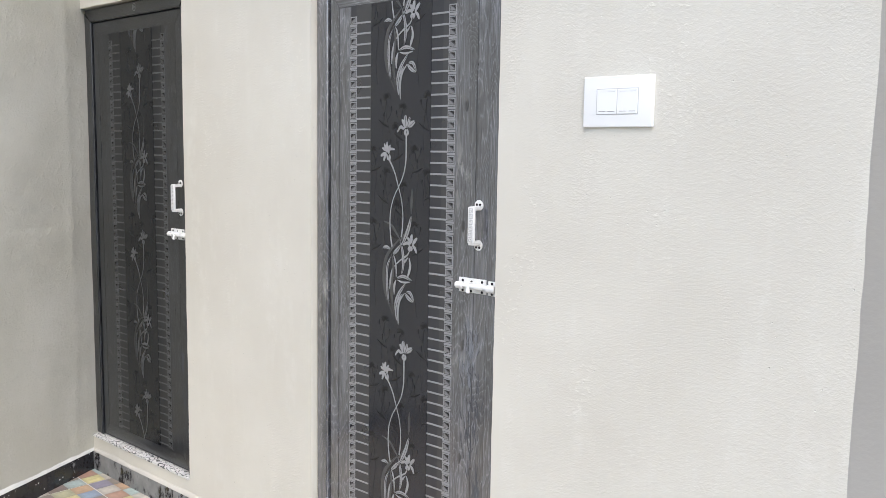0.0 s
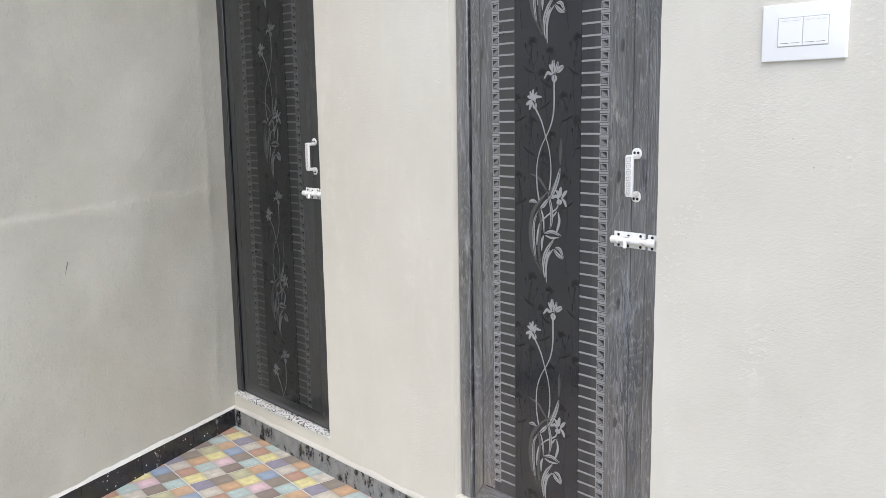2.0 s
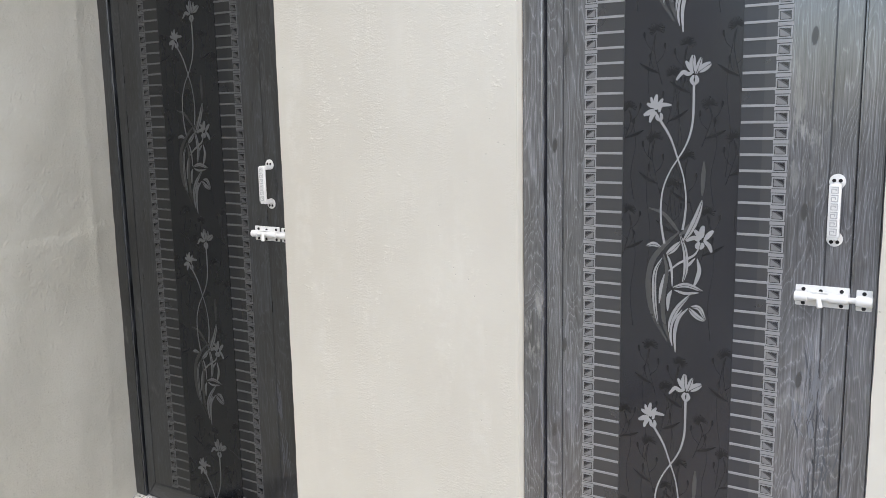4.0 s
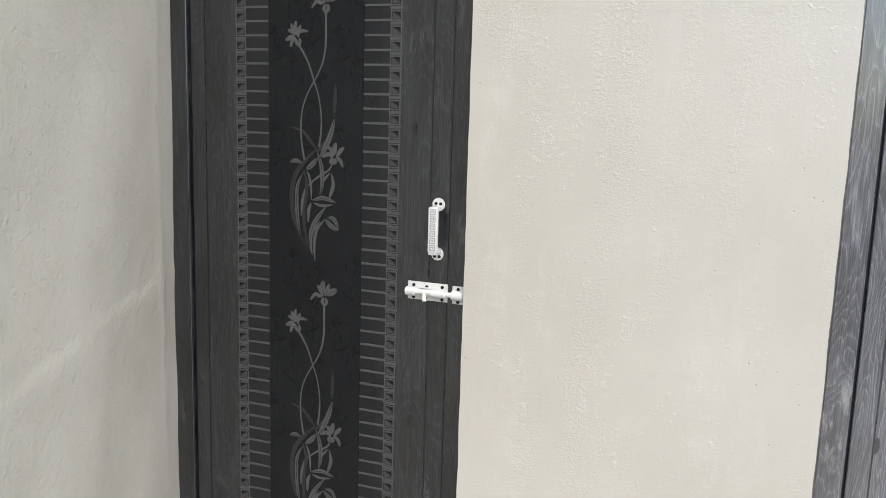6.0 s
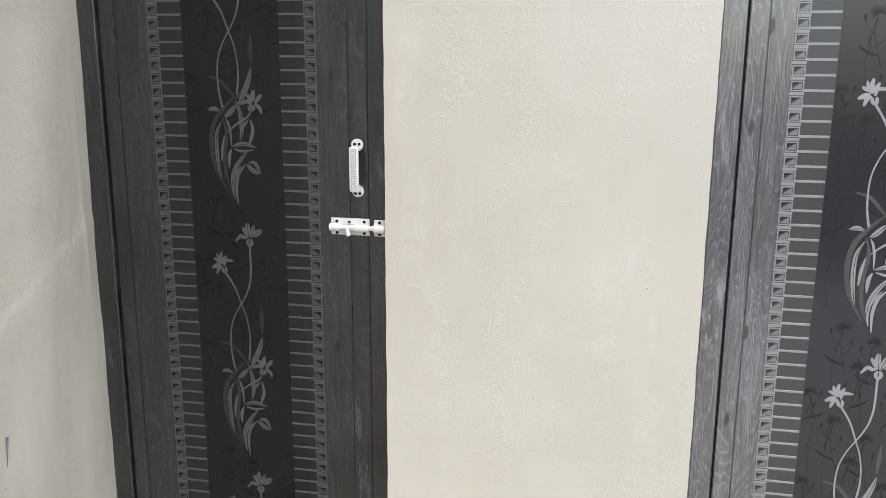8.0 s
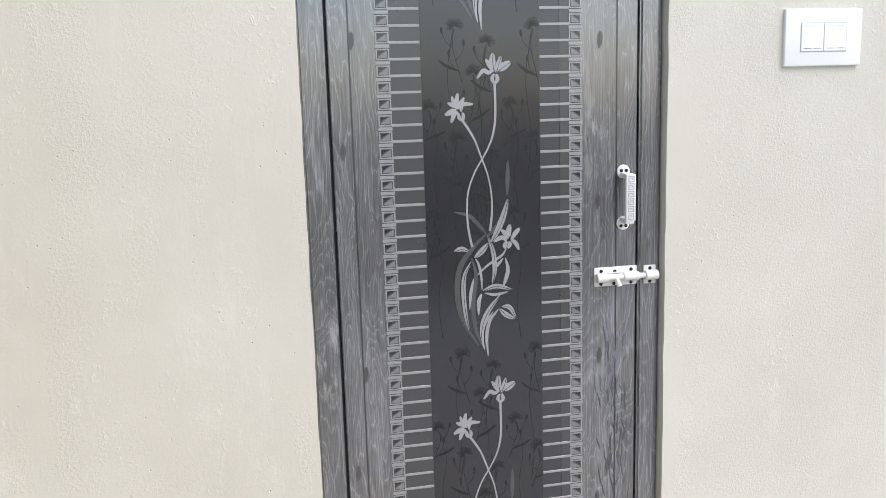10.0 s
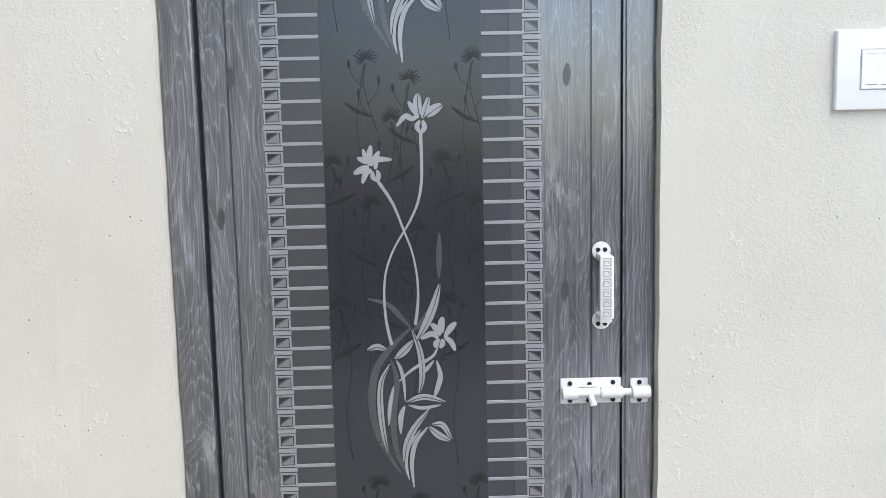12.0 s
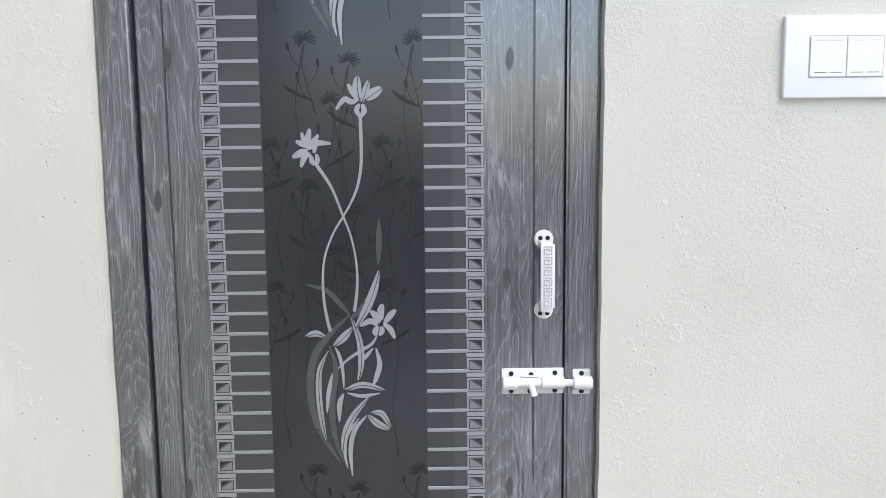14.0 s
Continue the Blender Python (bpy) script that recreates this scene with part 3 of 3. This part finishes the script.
def boss_mesh(film, flip):
    """A small printed square: pale rim, dark groove, lit inner face with a dark half, and the short bar beneath it."""
    bm = bmesh.new()
    w, z0, z1 = 0.0265, 0.0082, 0.0300
    box(0, w, -0.0008, 0.0002, z0, z1, bm=bm)
    box(-0.0012, w + 0.0006, -0.0012, 0.0002, 0.0, 0.0066, bm=bm)

    def flat(y, i, *pts):
        f = bm.faces.new([bm.verts.new((x, y, z)) for x, z in pts])
        f.material_index = i
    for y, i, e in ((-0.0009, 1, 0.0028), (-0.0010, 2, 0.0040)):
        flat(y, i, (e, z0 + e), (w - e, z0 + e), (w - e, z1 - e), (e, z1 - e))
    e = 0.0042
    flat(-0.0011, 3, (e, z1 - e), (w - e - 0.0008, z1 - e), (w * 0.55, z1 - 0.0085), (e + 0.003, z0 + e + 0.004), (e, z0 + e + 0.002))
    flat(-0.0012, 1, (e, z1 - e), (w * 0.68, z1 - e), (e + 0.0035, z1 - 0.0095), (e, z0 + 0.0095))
    if flip:
        bmesh.ops.scale(bm, vec=(-1, 1, 1), verts=bm.verts)
        bmesh.ops.translate(bm, vec=(w, 0, 0), verts=bm.verts)
    return to_mesh("square_boss", bm, [film["border"], film["panel"], film["boss"], film["pale"]])


HOLE = to_mesh("screw_hole", rod((0, -0.0006, 0), (0, 0.0004, 0), 0.0036, sides=12), M_HOLE)
SCREW = to_mesh("screw", rod((0, -0.0009, 0), (0, 0.0004, 0), 0.0038, sides=12), M_HOLE)


def pull_handle(parent, x, z):
    """White enamelled pull: two round feet, two arms, a flat grip with a key-pattern relief."""
    base = part("handle", rod((x, LEAF_Y, z - 0.0545), (x, LEAF_Y - 0.0045, z - 0.0545), 0.0145, sides=24, bevel=0.0012), M_ENAMEL, parent, "white enamelled pull handle", 40)
    part("foot", rod((x, LEAF_Y, z + 0.0545), (x, LEAF_Y - 0.0045, z + 0.0545), 0.0145, sides=24, bevel=0.0012), M_ENAMEL, base, sharp=40)
    for s in (1, -1):
        arm = box(x - 0.009, x + 0.010, LEAF_Y - 0.037, LEAF_Y - 0.001, z + s * 0.047 - 0.0055, z + s * 0.047 + 0.0055, 0.003)
        part("arm", arm, M_ENAMEL, base, sharp=40)
        for d in (-0.0055, 0.0055):
            ob = part("screw_hole", HOLE, None, base)
            put(ob, x + d, LEAF_Y - 0.0046, z + s * (0.0565 if s > 0 else 0.0600))
    g0, g1 = LEAF_Y - 0.0390, LEAF_Y - 0.0310
    part("grip", box(x - 0.009, x + 0.012, g0, g1, z - 0.0455, z + 0.0505, 0.0012), M_ENAMEL, base, sharp=40)
    bm = bmesh.new()
    for k in range(6):
        c = z - 0.0365 + k * 0.0156
        for u0, u1, v0, v1 in ((-0.005, 0.0075, 0.0052, 0.0066), (0.0061, 0.0075, -0.006, 0.0052), (-0.005, 0.0061, -0.006, -0.0046),
                               (-0.005, -0.0036, -0.0046, 0.0026), (-0.0036, 0.0036, 0.0012, 0.0026), (0.0022, 0.0036, -0.0020, 0.0012)):
            box(x + u0 + 0.0005, x + u1 + 0.0005, g0 - 0.0010, g0 + 0.0002, c + v0, c + v1, bm=bm)
    part("key_relief", bm, M_SEAM, base, "raised key pattern")
    return base


def sliding_bolt(parent, x, z):
    """White tower bolt: plate with six screws, two guides, rod, knob, and the keeper on the frame."""
    y = LEAF_Y - 0.002
    base = part("bolt", box(x, x + 0.097, y - 0.0025, y + 0.0022, z - 0.0205, z + 0.0205, 0.0022), M_ENAMEL, parent, "white enamelled sliding bolt", 40)
    part("saddle", box(x + 0.002, x + 0.095, y - 0.012, y - 0.001, z - 0.006, z + 0.006, 0.001), M_ENAMEL, base)
    part("guide", rod((x + 0.001, y - 0.0135, z), (x + 0.024, y - 0.0135, z), 0.0098, sides=20, bevel=0.001), M_ENAMEL, base, sharp=40)
    part("guide", rod((x + 0.061, y - 0.0135, z), (x + 0.096, y - 0.0135, z), 0.0092, sides=20, bevel=0.001), M_ENAMEL, base, sharp=40)
    part("rod", rod((x + 0.010, y - 0.0135, z), (x + 0.128, y - 0.0135, z), 0.0058, sides=18, bevel=0.001), M_ENAMEL, base, sharp=40)
    part("knob", rod((x + 0.044, y - 0.0155, z), (x + 0.049, y - 0.0225, z - 0.0185), 0.0044, sides=16, r2=0.0056, bevel=0.001), M_ENAMEL, base, sharp=40)
    part("slot_lip", box(x + 0.030, x + 0.058, y - 0.0065, y - 0.002, z + 0.0072, z + 0.0098, 0.0008), M_ENAMEL, base)
    fy = FRAME_Y
    part("keeper", box(x + 0.109, x + 0.137, fy - 0.0030, fy + 0.0002, z - 0.0195, z + 0.0205, 0.0022), M_ENAMEL, base, sharp=40)
    part("keeper_guide", rod((x + 0.110, y - 0.0145, z), (x + 0.1385, y - 0.0145, z), 0.0105, sides=20, bevel=0.001), M_ENAMEL, base, sharp=40)
    for u, v in ((0.015, 0.0125), (0.046, 0.0105), (0.083, 0.0130), (0.015, -0.0150), (0.044, -0.0155), (0.083, -0.0150)):
        ob = part("screw", SCREW, None, base)
        put(ob, x + u, y - 0.0027, z + v)
    for v in (0.0140, -0.0145):
        ob = part("screw", SCREW, None, base)
        put(ob, x + 0.123, fy - 0.0032, z + v)
    return base


def mitred(p, q, r, s, y0, y1, soft=0.0016):
    """A frame member: the quadrilateral p q r s (x, z) from y0 to y1 with softened edges."""
    bm = bmesh.new()
    a = [bm.verts.new((x, y0, z)) for x, z in (p, q, r, s)]
    b = [bm.verts.new((x, y1, z)) for x, z in (p, q, r, s)]
    bm.faces.new(a), bm.faces.new(b)
    for i in range(4):
        bm.faces.new((a[i], a[(i + 1) % 4], b[(i + 1) % 4], b[i]))
    bmesh.ops.bevel(bm, geom=bm.edges[:], offset=soft, segments=3 if soft > 0.002 else 2, affect="EDGES")
    return bm


def build_door(name, label, d, film):
    bosses = boss_mesh(film, False), boss_mesh(film, True)
    bar = to_mesh("border_bar", box(0, 0.066, -0.0011, 0.0002, 0, 0.0052, 0.0003, segments=1), film["border"])
    door = thing(name, label, "door", "structure")
    x0, x1, z0, z1 = d["x0"] + 0.001, d["x1"] - 0.001, d["z0"] + 0.002, d["z1"] - 0.001
    ix0, ix1, iz1 = d["x0"] + d["jl"], d["x1"] - d["jr"], d["z1"] - d["head"]
    back = LEAF_Y + 0.035
    part("jamb", mitred((x0, z0), (ix0, z0), (ix0, iz1), (x0, z1), FRAME_Y, back + 0.02, 0.0045), film["wood"], door, sharp=30)
    part("jamb", mitred((ix1, z0), (x1, z0), (x1, z1), (ix1, iz1), FRAME_Y, back + 0.02, 0.0045), film["wood"], door, sharp=30)
    part("frame_head", mitred((x0 + 0.0005, z1), (ix0 + 0.0005, iz1), (ix1 - 0.0005, iz1), (x1 - 0.0005, z1), FRAME_Y + 0.0005, back + 0.02, 0.0045), film["lie"], door, sharp=30)
    part("rebate", box(ix0, ix1, LEAF_Y + 0.007, back + 0.015, z0, iz1), M_GAP, door)
    lx0, lx1, lz0, lz1 = ix0 + 0.006, ix1 - 0.0022, z0 + 0.006, iz1 - 0.006
    cl, cr = d["pl"] - 0.087, d["pr"] + 0.087
    rail, toe = lz1 - d["rail"], lz0 + d["toe"]
    leaf = part("leaf", box(lx0, lx1, LEAF_Y + 0.0008, back, lz0, lz1), film["field"], door, "charcoal wood-grain laminate leaf printed with silver flowers")
    sx0, sx1 = lx0 + 0.040, lx1 - 0.046
    part("stile", mitred((lx0, lz0), (sx0, toe), (sx0, rail), (lx0, lz1), LEAF_Y, LEAF_Y + 0.004), film["wood"], leaf, sharp=30)
    part("stile", mitred((sx1, toe), (lx1, lz0), (lx1, lz1), (sx1, rail), LEAF_Y, LEAF_Y + 0.004), film["wood"], leaf, sharp=30)
    part("infill", mitred((sx0, toe), (cl, toe), (cl, rail), (sx0, rail), LEAF_Y + 0.0004, LEAF_Y + 0.004), film["wood"], leaf, sharp=30)
    part("infill", mitred((cr, toe), (sx1, toe), (sx1, rail), (cr, rail), LEAF_Y + 0.0004, LEAF_Y + 0.004), film["wood"], leaf, sharp=30)
    part("rail", mitred((lx0, lz1), (sx0, rail), (sx1, rail), (lx1, lz1), LEAF_Y + 0.0002, LEAF_Y + 0.004), film["lie"], leaf, sharp=30)
    part("rail", mitred((lx0, lz0), (lx1, lz0), (sx1, toe), (sx0, toe), LEAF_Y + 0.0002, LEAF_Y + 0.004), film["lie"], leaf, sharp=30)
    part("panel", box(d["pl"], d["pr"], LEAF_Y - 0.0002, LEAF_Y + 0.003, toe, rail), film["panel"], leaf, "dark printed centre panel")
    part("light_strip", box(d["pr"] + 0.043, d["pr"] + 0.064, LEAF_Y - 0.0001, LEAF_Y + 0.003, toe, rail), film["pale"], leaf)
    part("field", box(d["pl"] - 0.064, d["pl"] - 0.0005, LEAF_Y - 0.0001, LEAF_Y + 0.003, toe, rail), film["pale"], leaf)
    z = toe + 0.002 + (d["bar"] - 0.0096 - toe - 0.002) % STEP
    while z + 0.032 < rail:
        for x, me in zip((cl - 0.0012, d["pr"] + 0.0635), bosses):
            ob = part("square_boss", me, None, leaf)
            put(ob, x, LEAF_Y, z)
        for x, w in ((d["pl"] - 0.0625, 0.92), (d["pr"] + 0.001, 0.95)):
            ob = part("border_bar", bar, None, leaf)
            put(ob, x, LEAF_Y, z + 0.007).scale = (w, 1, 1)
        z += STEP
    for k in range(-2, 3):
        c = d["cross"] + k * PITCH
        if c - 0.42 > rail or c + 0.29 < toe:
            continue
        for kind, make, mat, text in PRINTS:
            xc = d["pl"] + 0.1185
            bm = clipped(make(), d["pl"] - xc + 0.001, d["pr"] - xc - 0.001, toe - c + 0.001, rail - c - 0.001)
            if bm.faces:
                ob = part(kind, bm, film[mat], leaf, text)
                put(ob, xc, LEAF_Y - 0.0002, c)
            else:
                bm.free()
    for x, z in ((cl - 0.048, 0.236), (cl - 0.073, 0.026), (cr + 0.043, 0.232), (cr + 0.039, -0.098)):
        for k in range(-1, 2):
            c = d["cross"] + z + k * PITCH
            if toe + 0.03 < c < rail - 0.03:
                bm = bmesh.new()
                ribbon(bm, [(-1, -17), (0, 0), (1, 17)], 12, 0.0003, blade)
                ribbon(bm, [(-0.5, -11), (0, 0), (0.5, 11)], 7, 0.0005, blade)
                put(part("knot", bm, film["grey"], leaf, "dark printed wood knot"), x, LEAF_Y, c)
    pull_handle(door, *d["handle"])
    sliding_bolt(door, *d["bolt"])
    return door


door_1 = build_door("door_1", "closed charcoal wood-grain bathroom door printed with silver flowers beside the side wall", D1, FILM_SHADED)
door_2 = build_door("door_2", "closed charcoal wood-grain bathroom door printed with silver flowers, scuffed low down", D2, FILM_DUSTY_LIT)

# ---- cement smears on the doors ----
def smear(door, x, z, tall, wide, seed, tone):
    """A patch of thin dried cement wiped up and down the leaf."""
    bm, rng = bmesh.new(), random.Random(seed)
    for k in range(26):
        u, v = rng.gauss(0, wide / 2), rng.gauss(0, tall / 2)
        h, lean = rng.uniform(6, 26), rng.uniform(-5, 5)
        ribbon(bm, [(u - lean, v - h), (u + rng.uniform(-2, 2), v), (u + lean, v + h)], rng.uniform(1.0, 4.0), 0.0002 + 0.00001 * k, blade)
    put(part("cement_smear", bm, tone, door, "pale dried cement smear"), x, LEAF_Y, z)


M_SMEAR = printed("cement_smear", 0.17, 0.8, spec=0.2)
M_SMEAR_FAINT = printed("faint_cement_smear", 0.085, 0.8, spec=0.2)
smear(door_2, -1.425, 0.835, 75, 22, 1, M_SMEAR)
smear(door_2, -1.400, 0.80, 120, 40, 2, M_SMEAR_FAINT)
smear(door_2, -1.385, 0.50, 60, 18, 3, M_SMEAR_FAINT)
smear(door_2, -1.410, 0.90, 60, 20, 6, M_SMEAR)
smear(door_2, -1.392, 0.68, 110, 26, 7, M_SMEAR_FAINT)
smear(door_2, -1.420, 0.62, 120, 30, 8, M_SMEAR_FAINT)
smear(door_1, -2.862, 0.59, 70, 12, 4, M_SMEAR_FAINT)
smear(door_1, -2.850, 0.42, 70, 16, 5, M_SMEAR_FAINT)

# chalk ring on the frame head of the corner door
bm = bmesh.new()
for k in range(20):
    a0, a1 = 2 * math.pi * k / 20, 2 * math.pi * (k + 1) / 20
    box(0, 1, 0, 1, 0, 1, bm=bm)
    bm.verts.ensure_lookup_table()
    for v in bm.verts[-8:]:
        a, r = (a0 if v.co.x < 0.5 else a1), (0.0115 if v.co.z < 0.5 else 0.0125)
        v.co = (r * 0.9 * math.cos(a), -0.0006 + 0.0008 * v.co.y, r * 1.2 * math.sin(a))
for p, q in (((-0.004, -0.005), (-0.003, 0.006)), ((-0.003, 0.006), (0.003, -0.004)), ((0.003, -0.004), (0.005, 0.005))):
    rod((p[0], 0, p[1]), (q[0], 0, q[1]), 0.0006, bm, 6)
ring = part("chalk_mark", bm, M_CHALK, door_1, "small round chalk mark on the frame head")
put(ring, -3.145, FRAME_Y, 1.978)

# ---- sills, skirting ----
for d, name in ((D1, "door_sill"), (D2, "door_sill")):
    bm = box(d["x0"] + 0.002, d["x1"] - 0.002, WALL_Y - 0.004, FRAME_Y + 0.05, d["z0"] - 0.008, d["z0"] + 0.0015, 0.002)
    ob = new(name, to_mesh(name, bm, M_SILL))
    tagged(ob, "speckled white and black stone door sill under the closed door", "sill", "door sills", "structure")


def skirting(name, label, along, pieces, mat):
    run = thing(name, label, "skirting", "structure")
    for a, b in pieces:
        part("skirting_tile", along(a + 0.0008, b - 0.0008), mat, run)
    return run


def run(a, b):
    return box(a, b, -0.012, 0.0015, -0.003, 0.084, 0.001)


cuts = [LEFT_X + 0.006] + [-3.27 + 0.30 * k for k in range(9)] + [RIGHT_X]
put(skirting("baseboard_north", "black granite skirting tiles smeared with grey cement", run, list(zip(cuts, cuts[1:])), M_SKIRT), 0, WALL_Y, 0)
cuts = [-3.19] + [-3.0 + 0.30 * k for k in range(10)] + [-0.006]
put(skirting("baseboard_west", "black granite skirting tiles with small white specks", run, list(zip(cuts, cuts[1:])), M_SKIRT_CLEAN), LEFT_X, WALL_Y, 0, SIDE_TURN)


def fillet(name, label, a, b, place, mat=M_EDGE):
    """The rough pale plaster edge that runs along the top of a skirting."""
    bm, rows = bmesh.new(), []
    n = round((b - a) / 0.02)
    for k in range(n + 1):
        u = a + (b - a) * k / n
        h = 0.009 + 0.006 * wobble(u, 0, 0, 7, 2) + 0.004 * wobble(u, 0, 0, 37, 2)
        rows.append([bm.verts.new(place(u, dd, zz)) for dd, zz in ((-0.004, -0.002), (0.0095, -0.002), (0.0085, 0.0010), (0.003, h * 0.55), (-0.004, max(h, 0.004)))])
    for p, q in zip(rows, rows[1:]):
        for i in range(5):
            bm.faces.new((p[i], p[(i + 1) % 5], q[(i + 1) % 5], q[i]))
    bm.faces.new(rows[0]), bm.faces.new(rows[-1])
    ob = new(name, to_mesh(name, bm, mat, 50))
    return tagged(ob, label, "trim", kind="structure")


fillet("trim_north", "rough pale plaster edge above the skirting", LEFT_X, RIGHT_X, lambda u, o, z: (u, WALL_Y - o * 1.3, 0.085 + z * 1.6))
put(fillet("trim_west", "rough pale plaster edge above the skirting", -3.19, -0.004, lambda u, o, z: (u, -o * 1.3, 0.085 + z * 1.5), M_TRIM), LEFT_X, WALL_Y, 0, SIDE_TURN)


# ---- switch plate ----
def switch_plate(x0, x1, z0, z1):
    plate = thing("light_switch", "white plastic switch plate with two wide rockers on the plaster", "switch", at=((x0 + x1) / 2, WALL_Y, (z0 + z1) / 2))
    w, h = (x1 - x0) / 2, (z1 - z0) / 2
    part("plate", box(-w, w, -0.0085, 0.003, -h, h, 0.0028, segments=3), M_PLASTIC, plate, sharp=40)
    u0, u1, v0, v1 = -0.59 * w, 0.58 * w, -0.48 * h, 0.49 * h
    part("rocker_seam", box(u0 - 0.0016, u1 + 0.0016, -0.0088, -0.004, v0 - 0.0016, v1 + 0.0016), M_SEAM, plate)
    mid = (u0 + u1) / 2
    for a, b in ((u0, mid - 0.0008), (mid + 0.0008, u1)):
        rocker = part("rocker", box(a, b, -0.0102, -0.005, v0, v1, 0.0010), M_PLASTIC, plate)
        for k in (0.12, 0.56):
            c = a + (b - a) * k
            part("mark", box(c, c + (b - a) * 0.34, -0.0104, -0.0098, v0 + 0.0055, v0 + 0.0066), M_MARK, rocker)
            part("ridge", box(c, c + (b - a) * 0.34, -0.0105, -0.0098, v1 - 0.0060, v1 - 0.0054), M_SEAM, rocker)
    return plate


switch_plate(-1.0530, -0.8720, 1.493, 1.6105)

# ---- floor tiles ----
PATTERN = ["tan blue taupe cyan", "olive yellow pink brown", "taupe tan cyan beige", "violet beige rust yellow"]
NAMES = list(CELLS)


def tile_mesh(x0, x1, y0, y1):
    """Part of a checked tile, cut to x0..x1, y0..y1 within 0..TILE; the printed squares are slightly cushioned."""
    bm, c = bmesh.new(), TILE / 4
    for i in range(4):
        for j in range(4):
            a0, a1 = max(x0, i * c), min(x1, (i + 1) * c)
            b0, b1 = max(y0, (3 - j) * c), min(y1, (4 - j) * c)
            if a1 - a0 < 0.004 or b1 - b0 < 0.004:
                continue
            e = 0.0012
            low = [bm.verts.new((x, y, -0.0006)) for x, y in ((a0, b0), (a1, b0), (a1, b1), (a0, b1))]
            top = [bm.verts.new((x, y, 0.0)) for x, y in ((a0 + e, b0 + e), (a1 - e, b0 + e), (a1 - e, b1 - e), (a0 + e, b1 - e))]
            made = [bm.faces.new(top)] + [bm.faces.new((low[k], low[(k + 1) % 4], top[(k + 1) % 4], top[k])) for k in range(4)]
            for f in made:
                f.material_index = NAMES.index(PATTERN[j].split()[i])
    box(x0 + 0.0002, x1 - 0.0002, y0 + 0.0002, y1 - 0.0002, -0.0020, -0.0009, bm=bm)
    return to_mesh("floor_tile", bm, list(CELLS.values()))


G = 0.0021
WHOLE = tile_mesh(G, TILE - G, G, TILE - G)
lay = Matrix.Rotation(radians(TILE_TURN), 2)
for i in range(-3, 16):
    for j in range(-12, 3):
        at = Vector((TILE_X, TILE_Y)) + lay @ Vector((i * TILE, j * TILE))
        mid = at + lay @ Vector((TILE / 2, TILE / 2))
        behind = (mid - Vector((LEFT_X, WALL_Y))).dot(Vector((math.sin(radians(SIDE_TURN)), -math.cos(radians(SIDE_TURN))))) < -0.3
        if at.y > WALL_Y or behind or not (-4.0 < mid.x < 1.3 and mid.y > -2.2):
            continue
        put(part("floor_tile", WHOLE, None, floor), at.x, at.y, 0.0, TILE_TURN)
